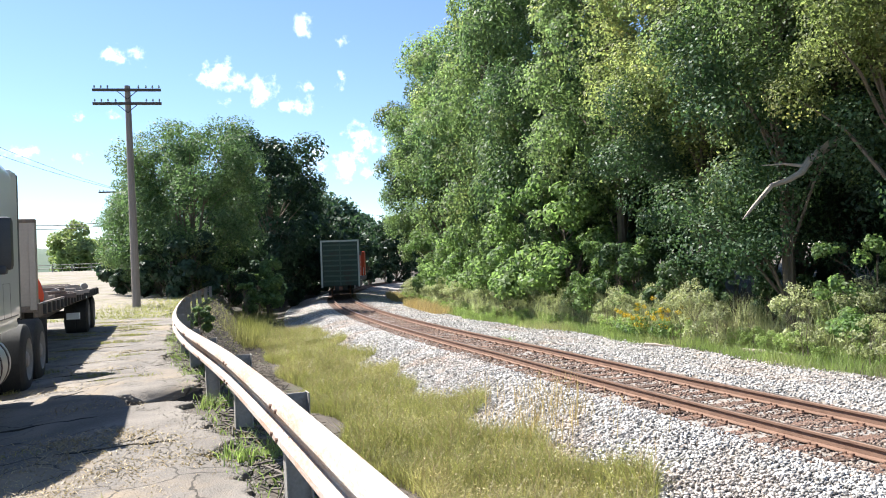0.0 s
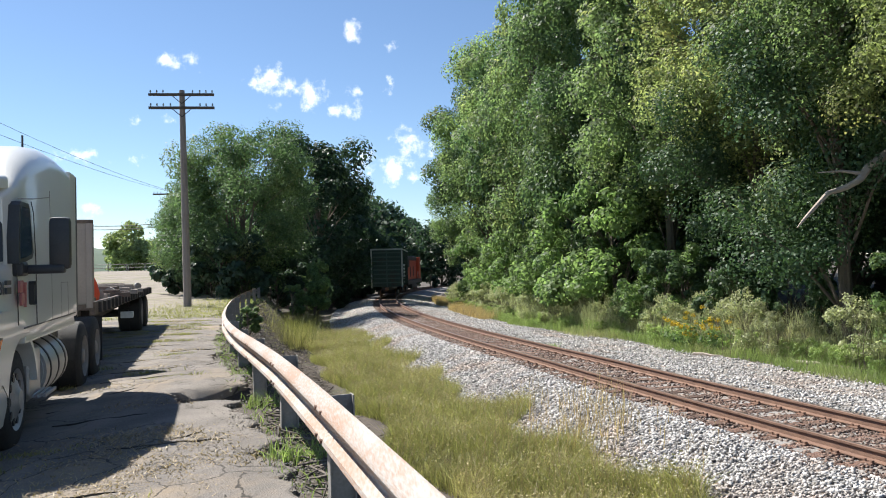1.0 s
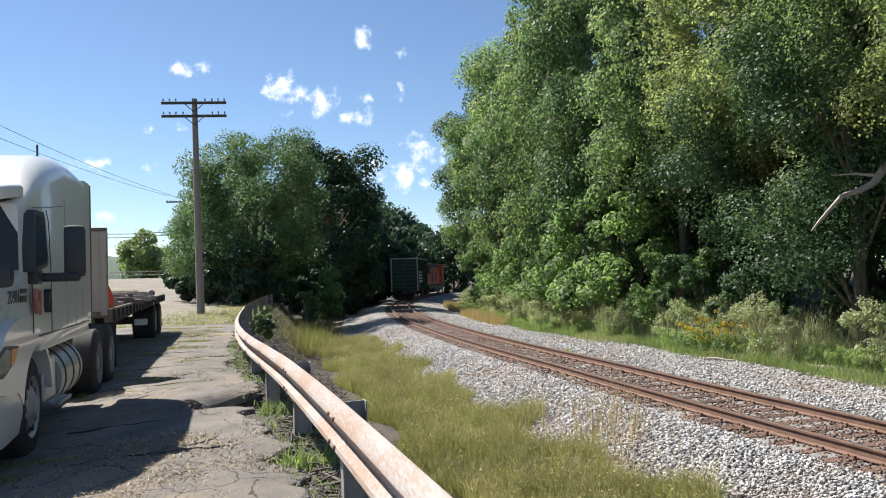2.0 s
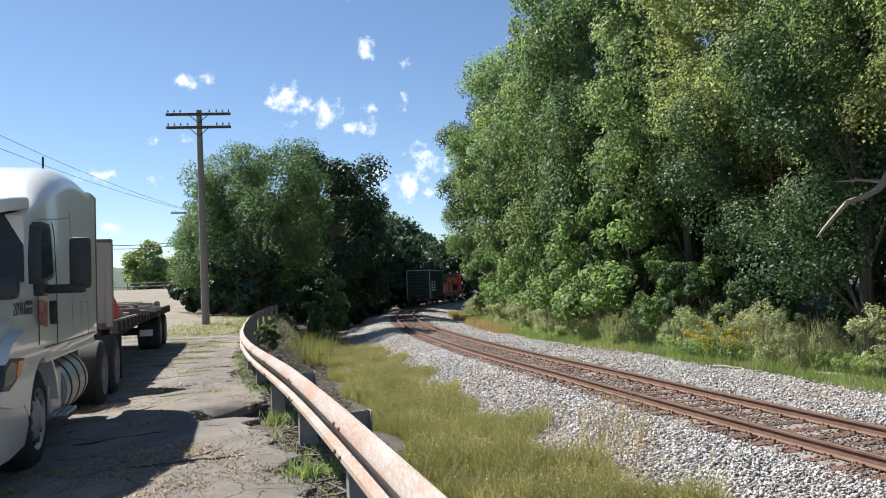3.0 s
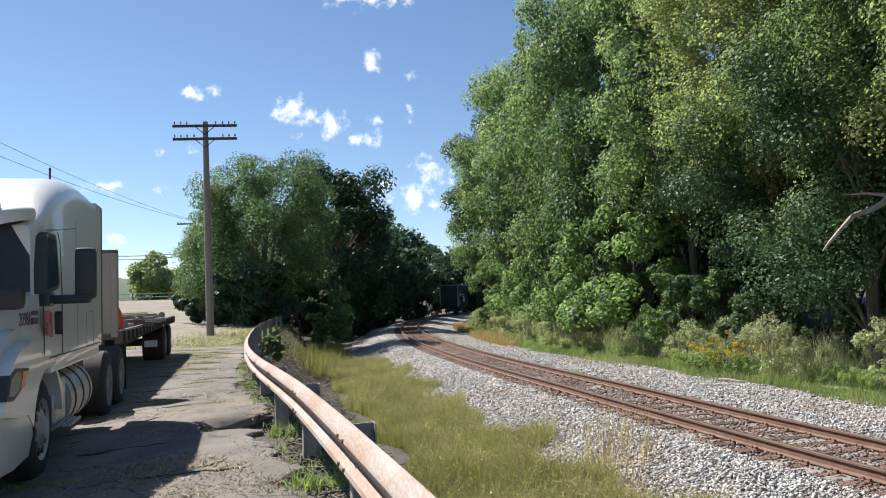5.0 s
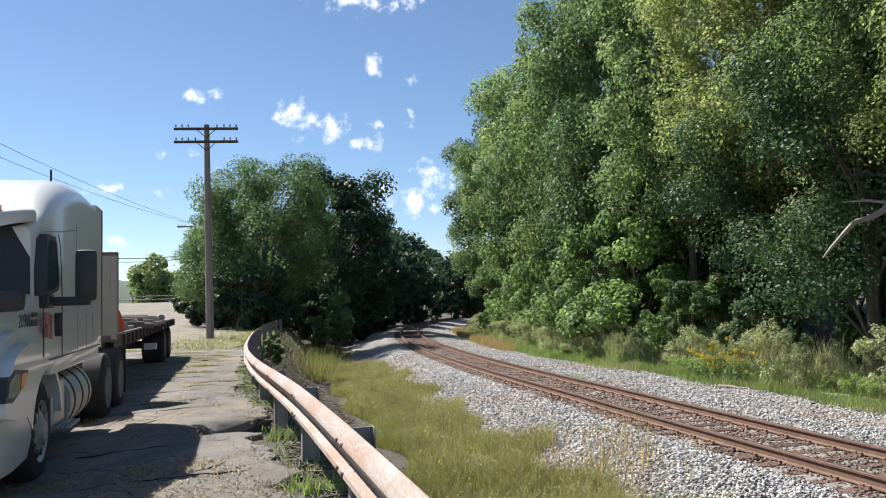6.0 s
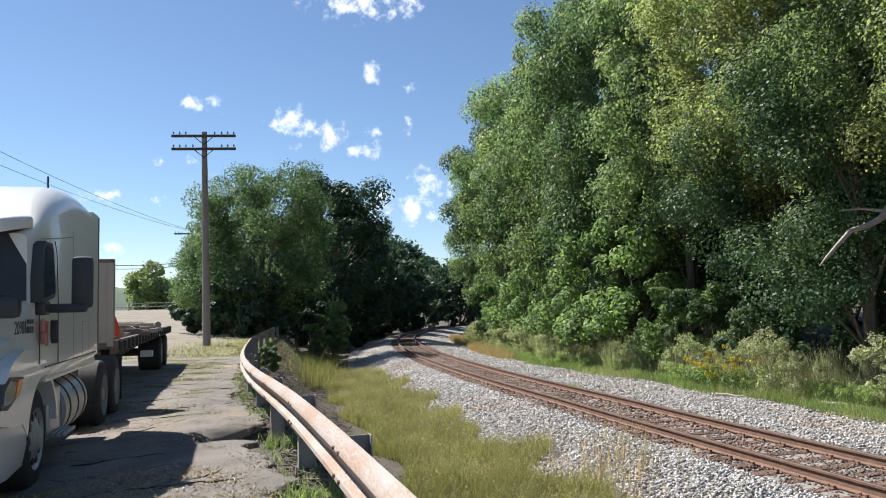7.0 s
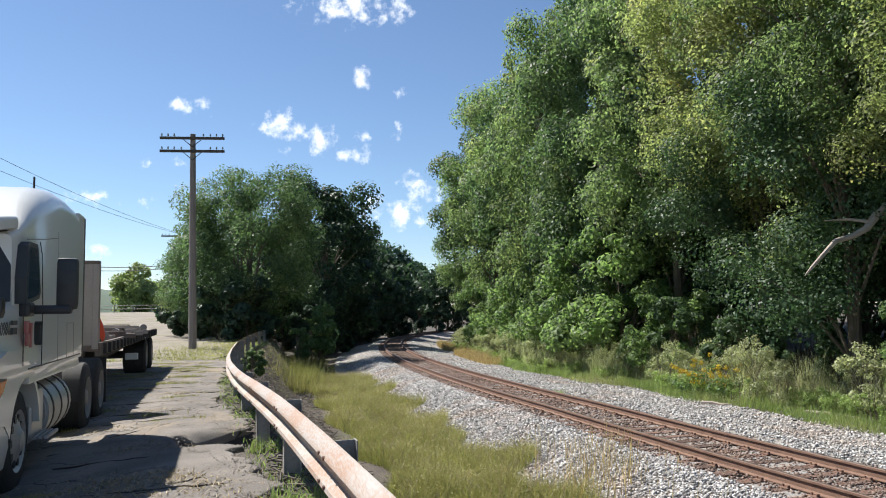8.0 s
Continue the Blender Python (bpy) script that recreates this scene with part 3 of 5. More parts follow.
def tree(name, seed, height, spread, low, count, size, leaf, label, category="tree", clumps=70, trunk=0.2, skirt=1.0, stems=1, puff=1.0, under=""):
    """A tapered trunk with limbs, and a crown of leaf clumps with an uneven outline."""
    rng = np.random.default_rng(seed)
    top = tagged(empty(name), label, category)
    h0 = height * low
    mid = (h0 + height) / 2
    half = (height - h0) / 2
    lobes = max(6, clumps // 3)
    u = rng.normal(size=(lobes, 3))
    u /= np.linalg.norm(u, axis=1)[:, None]
    rad = rng.uniform(0.25, 1.0, lobes) ** 0.5
    c = u * rad[:, None]
    wide = np.where(c[:, 2] < 0, skirt, 1.0) * (1 + 0.16 * np.sin(3 * np.arctan2(c[:, 1], c[:, 0]) + seed))
    c[:, 0] *= spread * wide * 0.74
    c[:, 1] *= spread * wide * 0.74
    c[:, 2] = mid + c[:, 2] * half * 0.82
    big = puff * rng.uniform(0.20, 0.38, lobes) * (spread * 0.75 + half * 0.25)
    # each lobe carries smaller clumps on its outer and upper side
    way = rng.normal(size=(lobes, 6, 3)) + 0.7 * u[:, None] + np.array([0, 0, 0.35])
    way /= np.linalg.norm(way, axis=2)[:, :, None]
    c = (c[:, None] + way * big[:, None, None] * np.array([0.75, 0.75, 0.6])).reshape(-1, 3)
    radii = (big[:, None] * rng.uniform(0.30, 0.66, (lobes, 6))).ravel()
    c[:, 2] = np.maximum(c[:, 2], radii * 0.5)
    bm = bmesh.new()
    rnd = random.Random(seed)
    for k in range(stems):
        bx, by = (0, 0) if stems == 1 else (rnd.uniform(-0.5, 0.5), rnd.uniform(-0.5, 0.5))
        lean = (rnd.uniform(-0.06, 0.06) * height * (1 if stems == 1 else 3), rnd.uniform(-0.05, 0.05) * height)
        pts = [(bx + lean[0] * f + 0.1 * math.sin(5 * f + seed), by + lean[1] * f, -0.3 + f * height * 0.8) for f in (0, 0.15, 0.35, 0.6, 1)]
        tube(bm, pts, [trunk * 1.25, trunk, trunk * 0.8, trunk * 0.5, trunk * 0.12], 8)
    for k in range(min(len(c), 28)):
        e = Vector(c[k * len(c) // min(len(c), 28)])
        z = min(max(h0 * 0.6, e.z - spread * 0.7), height * 0.7)
        s = Vector((lean[0] * z / height, lean[1] * z / height, z))
        m = s.lerp(e, 0.5) + Vector((0, 0, 0.1 * spread))
        tube(bm, [s, m, e], [trunk * 0.34, trunk * 0.2, trunk * 0.06], 5)
    part("trunk", bm, "bark", top, "rough grey-brown bark", True)
    v, f = leaves(rng, c, radii, count, size, droop=0.35)
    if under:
        # creepers climb the lower part, higher here and lower there; their dark leaf colour carries the hollow's shade
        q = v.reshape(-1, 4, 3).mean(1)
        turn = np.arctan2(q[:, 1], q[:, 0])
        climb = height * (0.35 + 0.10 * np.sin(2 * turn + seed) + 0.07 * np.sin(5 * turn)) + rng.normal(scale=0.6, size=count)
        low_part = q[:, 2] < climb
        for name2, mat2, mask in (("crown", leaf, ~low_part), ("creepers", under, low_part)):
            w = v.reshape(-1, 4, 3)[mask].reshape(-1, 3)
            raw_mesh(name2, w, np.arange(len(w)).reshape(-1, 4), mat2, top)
    else:
        raw_mesh("crown", v, f, leaf, top)
    return top


def set_at(ob, x, y, turn=0.0, size=1.0, sink=0.0, tall=1.0):
    p = place(x, y, -sink)
    ob.matrix_basis = pose(p.x, p.y, p.z, 0, 0, turn) @ Matrix.Diagonal((size, size, size * tall, 1))
    return ob


def again(ob, x, y, turn=0.0, size=1.0, sink=0.0, label="", tall=1.0):
    p = place(x, y, -sink)
    o = copy_thing(ob, pose(p.x, p.y, p.z, 0, 0, turn))
    o.scale = (size, size, size * tall)
    if label:
        o["label"] = label
    return o


def beside(y, off):
    """x at the place with that y, off metres inside the bend from the track's line."""
    return BEND.x - math.sqrt((RADIUS - off) ** 2 - (y - BEND.y) ** 2)


def blades(rng, xs, ys, height, width, lean=0.4, lift=0.0):
    n = len(xs)
    base = np.stack([xs, ys, ground_z(xs, ys) + lift], 1)
    a = rng.uniform(0, 2 * np.pi, n)
    side = np.stack([np.cos(a), np.sin(a), np.zeros(n)], 1) * width
    h = height * rng.uniform(0.45, 1.15, n) * (1 + 0.4 * np.sin(xs * 2.7 + ys * 0.8) * np.sin(ys * 2.1 - xs) + 0.15 * np.sin(xs * 7 + ys * 5))
    tip = np.stack([rng.normal(scale=lean, size=n) * h, rng.normal(scale=lean, size=n) * h, h], 1)
    bend = tip * np.array([0.35, 0.35, 0.62])
    v = np.stack([base - side, base + side, base + bend + side * 0.7, base + bend - side * 0.7, base + tip, base + tip], 1)
    v[:, 5] = v[:, 4] + side * 0.15
    v = v.reshape(-1, 3)
    k = np.arange(n)[:, None] * 6
    f = np.concatenate([k + np.array([0, 1, 2, 3]), k + np.array([3, 2, 5, 4])])
    return v, f


def meadow(name, seed, n, region, height, width, mat, label, lean=0.4, lift=0.0):
    """Grass blades over a region: a function that turns random numbers into x and y."""
    rng = np.random.default_rng(seed)
    x, y = region(rng, n)
    v, f = blades(rng, x, y, height, width, lean, lift)
    return tagged(raw_mesh(name, v, f, mat), label, "grass", kind="stuff")


def make_woods():
    big = dict(clumps=130, low=0.04, skirt=1.02)
    over = dict(clumps=150, low=0.05, skirt=0.9, under="leaf_ivy_shade")
    kinds = [tree("woodland_tree", 11, 19.0, 4.4, count=58000, size=0.17, leaf="leaf_a", label="tall broadleaf tree with dense sunlit foliage at the wood's edge", **big),
             tree("woodland_tree", 12, 17.5, 4.2, count=56000, size=0.17, leaf="leaf_b", label="tall broadleaf tree hung with creepers at the wood's edge", **big),
             tree("woodland_tree", 13, 20.0, 4.5, count=60000, size=0.17, leaf="leaf_a", label="tall yellow-green broadleaf tree at the wood's edge", **big),
             tree("woodland_tree", 15, 17.0, 4.6, count=50000, size=0.16, leaf="leaf_dark_shade", label="tree hung with creepers deep in the wood, leaves darkened as shade", **big),
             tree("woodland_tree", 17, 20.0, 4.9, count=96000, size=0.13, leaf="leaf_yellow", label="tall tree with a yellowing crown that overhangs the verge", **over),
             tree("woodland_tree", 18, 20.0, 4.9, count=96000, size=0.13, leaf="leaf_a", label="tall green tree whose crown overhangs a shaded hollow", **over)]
    rows = [(1, 75, 10.0, 20, 1.46, 1.0), (0, 67, 10.6, 90, 1.3, 1.08), (1, 58, 11.2, 10, 1.35, 1.12), (2, 50, 11.0, 140, 1.12, 1.2), (1, 42.5, 10.6, 200, 1.15, 1.2), (2, 35.5, 11.0, 60, 1.05, 1.12),
            (4, 29.0, 10.6, 260, 1.0, 1.0), (5, 22.5, 9.2, 320, 0.95, 1.0), (4, 16.5, 10.0, 170, 1.0, 1.0), (5, 11.0, 11.5, 30, 1.0, 1.0), (0, 86, 9.0, 100, 1.0, 1.0),
            (3, 30.5, 14.0, 0, 1.0, 1.0), (3, 25.5, 13.4, 100, 1.0, 1.0), (3, 20.5, 13.2, 210, 1.0, 1.0), (3, 15.0, 13.8, 300, 1.0, 1.0), (3, 9.0, 14.5, 60, 1.0, 1.0)]
    used = set()
    for k, y, off, turn, size, tall in rows:
        x = beside(y, off)
        if k in used:
            again(kinds[k], x, y, turn, size, tall=tall)
        else:
            used.add(k)
            set_at(kinds[k], x, y, turn, size, tall=tall)
    gold = tree("overhanging_tree", 16, 13.5, 3.6, 0.42, 32000, 0.10, "leaf_yellow", "tree with yellowing sunlit leaves leaning out of the wood", clumps=80)
    set_at(gold, 13.0, 18.2, 50, 1.0)
    # the deeper wood, and the trees that close the view where the track bends away; shade is put into their leaf colour
    far = tree("background_tree", 21, 14, 5.5, 0.0, 6000, 0.62, "leaf_dark_shade", "leafy tree deeper in the wood, leaves darkened as shade", clumps=70, puff=1.3)
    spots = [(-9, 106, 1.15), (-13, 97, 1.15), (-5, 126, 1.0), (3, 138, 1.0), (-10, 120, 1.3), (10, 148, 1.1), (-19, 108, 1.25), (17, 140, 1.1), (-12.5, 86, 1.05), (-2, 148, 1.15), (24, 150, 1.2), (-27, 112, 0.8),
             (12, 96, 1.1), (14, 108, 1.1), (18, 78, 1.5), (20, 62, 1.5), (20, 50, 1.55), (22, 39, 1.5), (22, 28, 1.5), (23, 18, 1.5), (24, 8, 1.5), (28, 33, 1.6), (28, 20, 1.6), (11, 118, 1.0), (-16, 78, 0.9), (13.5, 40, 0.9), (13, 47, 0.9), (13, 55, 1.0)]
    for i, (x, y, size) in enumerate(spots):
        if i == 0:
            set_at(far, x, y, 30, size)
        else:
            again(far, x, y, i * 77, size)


def make_left_trees():
    a = tree("broadleaf_tree", 31, 12.3, 4.9, 0.0, 72000, 0.155, "leaf_b", "rounded bushy green tree beside the guardrail", clumps=170, trunk=0.11, stems=7, skirt=1.08, puff=1.12)
    set_at(a, -11.6, 49.5, 0, 1.0)
    again(a, -15.4, 53.5, 110, 0.70)
    b = tree("broadleaf_tree", 32, 16.6, 6.2, 0.0, 32000, 0.29, "leaf_dark_shade", "large dark green tree beside the track", clumps=110, trunk=0.25)
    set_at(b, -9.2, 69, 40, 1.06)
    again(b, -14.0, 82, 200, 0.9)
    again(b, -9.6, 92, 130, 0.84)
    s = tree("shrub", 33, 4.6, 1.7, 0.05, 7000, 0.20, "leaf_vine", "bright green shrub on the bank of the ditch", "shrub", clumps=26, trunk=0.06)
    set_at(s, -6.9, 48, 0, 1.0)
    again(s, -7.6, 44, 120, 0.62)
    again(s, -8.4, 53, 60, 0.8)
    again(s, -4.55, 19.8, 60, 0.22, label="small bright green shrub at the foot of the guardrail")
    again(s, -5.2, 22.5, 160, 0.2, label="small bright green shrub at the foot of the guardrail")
    # these shrubs paint the gloom under the trees with dark leaves
    d = tree("shrub", 34, 4.4, 2.4, 0.0, 3200, 0.38, "leaf_dark_shade", "shrub in the shade of the trees, shade also put into its leaf colour", "shrub", clumps=28, trunk=0.06, skirt=1.2)
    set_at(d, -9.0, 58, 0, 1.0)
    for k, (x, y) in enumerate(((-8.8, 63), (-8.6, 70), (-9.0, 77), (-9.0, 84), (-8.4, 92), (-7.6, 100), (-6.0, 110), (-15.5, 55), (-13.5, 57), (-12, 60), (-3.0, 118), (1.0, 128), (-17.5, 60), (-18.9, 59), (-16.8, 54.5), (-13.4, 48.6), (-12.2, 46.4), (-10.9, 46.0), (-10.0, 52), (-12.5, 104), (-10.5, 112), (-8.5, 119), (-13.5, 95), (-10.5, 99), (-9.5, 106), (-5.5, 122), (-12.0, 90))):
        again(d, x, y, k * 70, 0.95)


def make_undergrowth():
    """Vine-covered bushes along the foot of the wood, and the weeds before them."""
    a = tree("bush", 41, 4.8, 2.2, 0.0, 8000, 0.145, "leaf_vine", "bush overgrown with creepers at the foot of the wood", "bush", clumps=40, trunk=0.05, skirt=1.2)
    b = tree("bush", 42, 3.6, 1.9, 0.0, 5500, 0.15, "leaf_b", "dark tangled bush at the foot of the wood", "bush", clumps=34, trunk=0.04, skirt=1.2)
    c = tree("weed_clump", 43, 1.6, 0.85, 0.0, 2200, 0.05, "leaf_pale", "clump of grey-green seeding weeds on the verge", "weeds", clumps=30, trunk=0.012, skirt=1.15, stems=5)
    d = tree("weed_clump", 44, 1.2, 0.8, 0.0, 2000, 0.055, "grass_green", "low leafy green weeds beside the ballast", "weeds", clumps=30, trunk=0.01, skirt=1.2, stems=4)
    rng = random.Random(8)
    first = {0: True, 1: True, 2: True, 3: True}

    def add(k, y, off, size):
        x = beside(y, off)
        if first[k]:
            set_at((a, b, c, d)[k], x, y, 0, size)
            first[k] = False
        else:
            again((a, b, c, d)[k], x, y, rng.uniform(0, 360), size)
    y = 10.0
    while y < 88:
        if y < 31:
            add(1, y, 9.6 + rng.uniform(-0.5, 0.7), rng.uniform(0.5, 0.95))
        else:
            add(rng.choice((0, 1)), y, 9.4 + rng.uniform(-0.6, 0.7), rng.uniform(0.5, 1.2))
        y += rng.uniform(1.5, 2.7)
    for y, off, size in ((40.5, 9.0, 1.7), (52.0, 8.8, 1.6), (63.0, 8.2, 1.5), (32.3, 8.9, 0.95), (19.0, 8.6, 0.8), (37.5, 9.2, 1.9), (44.5, 9.4, 1.5)):
        add(0, y, off, size)
    y = 12.0
    while y < 78:
        edge = float(far_toe(y))
        add(2, y, edge + 1.7 + rng.uniform(-0.7, 0.9), rng.uniform(0.75, 1.5))
        add(3, y + rng.uniform(-0.4, 0.4), edge + 0.8 + rng.uniform(-0.4, 0.9), rng.uniform(0.3, 0.7))
        y += rng.uniform(0.35, 0.9)


make_woods()
make_left_trees()
make_undergrowth()


def make_grass():
    def strip(rng, n):
        y = 3 + 36 * rng.uniform(0, 1, n) ** 1.3
        f = rng.uniform(0, 1, n)
        off = -5.75 + 0.25 * np.sin(y * 1.3) + (2.5 + 0.3 * np.sin(y * 2.1)) * f ** 0.9
        return BEND.x - np.sqrt((RADIUS - off) ** 2 - (y - BEND.y) ** 2), y
    meadow("tall_grass", 1, 120000, strip, 0.33, 0.0048, "grass", "tall yellow-green grass gone to seed in the ditch", 0.55)
    rng = np.random.default_rng(31)
    x, y = strip(rng, 52000)
    tuft = 0.5 + 0.5 * np.sin(x * 2.7 + y * 0.8) * np.sin(y * 2.1 - x)
    heads = np.stack([x, y, ground_z(x, y) + 0.14 + 0.36 * rng.uniform(0, 1, 52000) * (0.5 + 0.6 * tuft)], 1)
    v, f = leaves(rng, heads, np.full(52000, 0.03), 52000, 0.032)
    tagged(raw_mesh("seed_heads", v, f, "seed"), "small straw and green seed heads on the ditch grass", "grass", kind="stuff")
    meadow("seed_stalks", 21, 14000, strip, 0.48, 0.004, "straw", "fine straw-coloured seed stalks over the ditch grass", 0.4)

    def verge(rng, n):
        y = 6 + 76 * rng.uniform(0, 1, n) ** 1.3
        off = far_toe(y) - 0.1 + 2.2 * rng.uniform(0, 1, n) ** 1.2 + 0.3 * np.sin(y * 0.9)
        return BEND.x - np.sqrt((RADIUS - off) ** 2 - (y - BEND.y) ** 2), y
    meadow("verge_weeds", 2, 52000, verge, 0.34, 0.006, "grass_green", "green weeds along the edge of the wood", 0.4)

    def stalks(rng, n):
        y = 8 + 70 * rng.uniform(0, 1, n) ** 1.2
        off = far_toe(y) + 1.2 + 2.2 * rng.uniform(0, 1, n) + 0.3 * np.sin(y * 0.7)
        return BEND.x - np.sqrt((RADIUS - off) ** 2 - (y - BEND.y) ** 2), y
    meadow("verge_stalks", 12, 24000, stalks, 1.25, 0.007, "leaf_pale", "grey-brown seeding stalks along the foot of the wood", 0.25)

    def sparse(rng, n):
        return rng.normal(2.6, 0.6, n), rng.normal(13.2, 1.2, n)
    meadow("dry_stalks", 13, 420, sparse, 0.6, 0.006, "grass_dry", "sparse dry weed stalks in the ballast", 0.3)

    def sprig(rng, n):
        return rng.normal(4.0, 0.07, n), rng.normal(24.2, 0.10, n)
    meadow("track_weed", 14, 90, sprig, 0.26, 0.008, "grass_green", "small green weed growing between the rails", 0.5)

    def dry(rng, n):
        y = np.where(rng.uniform(0, 1, n) < 0.5, rng.uniform(45, 57, n), rng.uniform(64, 76, n))
        off = 4.2 + 1.1 * rng.uniform(0, 1, n) ** 1.3
        return BEND.x - np.sqrt((RADIUS - off) ** 2 - (y - BEND.y) ** 2), y
    meadow("dry_grass", 3, 9000, dry, 0.6, 0.008, "grass_dry", "straw-coloured dry grass beside the ballast", 0.25)

    def bank(rng, n):
        y = 1 + 42 * rng.uniform(0, 1, n)
        y = y + 0.5 * np.sin(y * 2.6)
        return guard_x(y) + rng.uniform(-0.2, 0.35, n) + 0.06 * np.sin(y * 3), y
    meadow("bank_weeds", 4, 7000, bank, 0.13, 0.006, "grass_green", "green weeds at the foot of the guardrail", 0.5)

    def tussocks(rng, n):
        k = rng.integers(0, 7, n)
        cx = np.array([-6.4, -6.9, -6.0, -7.2, -7.7, -7.5, -5.6])[k]
        cy = np.array([40.0, 43.0, 37.5, 46.0, 50.0, 48.5, 33.0])[k]
        return cx + rng.normal(scale=0.45, size=n), cy + rng.normal(scale=0.7, size=n)
    meadow("grass_tussocks", 5, 3600, tussocks, 0.8, 0.009, "grass", "pale green tussocks of tall grass in the ditch", 0.3)

    def lot_tufts(rng, n):
        k = rng.integers(0, 34, n)
        r = np.random.default_rng(9)
        cy = r.uniform(5.0, 26, 34)
        cx = guard_x(cy) - r.uniform(0.75, 3.2, 34)
        return cx[k] + rng.normal(scale=0.22, size=n), cy[k] + rng.normal(scale=0.05, size=n)
    meadow("pavement_weeds", 6, 5200, lot_tufts, 0.055, 0.005, "grass", "low dry weeds growing in the pavement cracks", 0.8, 0.045)

    def straw(rng, n):
        k = rng.integers(0, 26, n)
        r = np.random.default_rng(19)
        cy = np.concatenate([r.uniform(4.6, 7.4, 14), np.array([8.9, 10.6, 12.2, 13.6, 15.0, 16.6, 18.4, 20.2, 22.4, 24.6, 25.5, 26.0])])
        cx = guard_x(cy) - np.concatenate([r.uniform(0.5, 1.7, 14), r.uniform(0.9, 2.0, 12)])
        return cx[k] + rng.normal(scale=0.42, size=n), cy[k] + rng.normal(scale=0.2, size=n)
    meadow("straw_litter", 7, 6500, straw, 0.022, 0.006, "straw", "dry straw and dead grass strewn on the asphalt", 2.2, 0.05)

    def far_patch(rng, n):
        return rng.normal(-9.2, 1.9, n), rng.uniform(27, 52, n)
    meadow("dry_lot_grass", 8, 13000, far_patch, 0.09, 0.012, "grass", "thin dry grass round the telegraph pole", 0.9, 0.03)


def make_crumbs():
    """Crumbs of broken asphalt and grit near the edge of the lot."""
    rng = np.random.default_rng(23)
    n = 3500
    y = 3.5 + 18 * rng.uniform(0, 1, n) ** 1.5
    x = lot_edge(y) - np.abs(rng.normal(scale=0.45, size=n)) + 0.15
    z = ground_z(x, y) + 0.05
    s = rng.uniform(0.004, 0.022, (n, 1, 1))
    shape = np.array([[1, 0, 0], [-0.6, 0.9, 0], [-0.5, -0.9, 0], [0, 0, 0.9]])
    v = shape[None] * rng.uniform(0.6, 1.3, (n, 4, 3)) * s + np.stack([x, y, z], 1)[:, None]
    f = (np.arange(n)[:, None, None] * 4 + np.array([[0, 1, 3], [1, 2, 3], [2, 0, 3]])[None]).reshape(-1, 3)
    tagged(raw_mesh("asphalt_crumbs", v.reshape(-1, 3), f, "slab"), "crumbs of broken asphalt along the lot's edge", "rubble", kind="stuff")


make_crumbs()


def make_litter():
    """Twigs and leaf litter strewn over the bank."""
    rng = np.random.default_rng(15)
    n = 9000
    y = 2 + 50 * rng.uniform(0, 1, n) ** 1.4
    x = guard_x(y) + rng.uniform(-0.05, 2.8, n)
    a = rng.uniform(0, 2 * np.pi, n)
    d = np.stack([np.cos(a), np.sin(a), rng.normal(scale=0.25, size=n)], 1) * rng.uniform(0.03, 0.22, (n, 1))
    w = np.stack([-np.sin(a), np.cos(a), np.zeros(n)], 1) * rng.uniform(0.004, 0.016, (n, 1))
    up = np.array([0, 0, 0.012])
    c = np.stack([x, y, ground_z(x, y) + 0.03 + rng.uniform(0, 0.04, n)], 1)
    v = np.stack([c - d - w, c - d + w, c + d + w, c + d - w, c - d + up, c + d + up], 1).reshape(-1, 3)
    k = np.arange(n)[:, None] * 6
    f = np.concatenate([k + np.array(q) for q in ((0, 1, 2, 3), (0, 3, 5, 4), (1, 4, 5, 2))])
    tagged(raw_mesh("bank_litter", v, f, "twig"), "dead twigs and leaf litter on the bank", "litter", kind="stuff")


make_grass()
make_litter()


def make_stones(name, seed, n, lo, hi, mat, label, sizes, sink):
    """Loose stones of the ballast, too many to count."""
    rng = np.random.default_rng(seed)
    shape = np.array([[1, 0, 0], [-1, 0, 0], [0, 1, 0], [0, -1, 0], [0, 0, 1], [0, 0, -1]], float)
    tri = np.array([[0, 2, 4], [2, 1, 4], [1, 3, 4], [3, 0, 4], [2, 0, 5], [1, 2, 5], [3, 1, 5], [0, 3, 5]])
    s = -76 + 84 * rng.uniform(0, 1, n) ** 1.8
    along = BEND.y + s
    low, high = lo(along) if callable(lo) else lo, hi(along) if callable(hi) else hi
    off = low + (high - low) * rng.uniform(0, 1, n)
    a = s / RADIUS
    x, y = BEND.x - (RADIUS - off) * np.cos(a), BEND.y + (RADIUS - off) * np.sin(a)
    z = ground_z(x, y) + 0.042 + rng.uniform(-0.012, 0.025, n) - sink
    size = rng.uniform(*sizes, (n, 1, 1)) * (1 + 0.012 * (s + 76))[:, None, None]
    q, _ = np.linalg.qr(rng.normal(size=(n, 3, 3)))
    v = shape[None] * rng.uniform(0.6, 1.3, (n, 6, 3)) + rng.normal(scale=0.22, size=(n, 6, 3))
    v = np.einsum("nij,nkj->nki", q, v) * size * np.array([1, 1, 0.8]) + np.stack([x, y, z], 1)[:, None]
    f = (np.arange(n)[:, None, None] * 6 + tri[None]).reshape(-1, 3)
    tagged(raw_mesh(name, v.reshape(-1, 3), f, mat), label, "stones", kind="stuff")


make_stones("ballast_stones", 5, 80000, near_toe, -1.3, "stone", "loose grey crushed stones of the track bed's near shoulder", (0.015, 0.036), 0.0)
make_stones("ballast_stones", 6, 36000, 1.3, far_toe, "stone", "loose grey crushed stones of the track bed's far shoulder", (0.017, 0.038), 0.0)
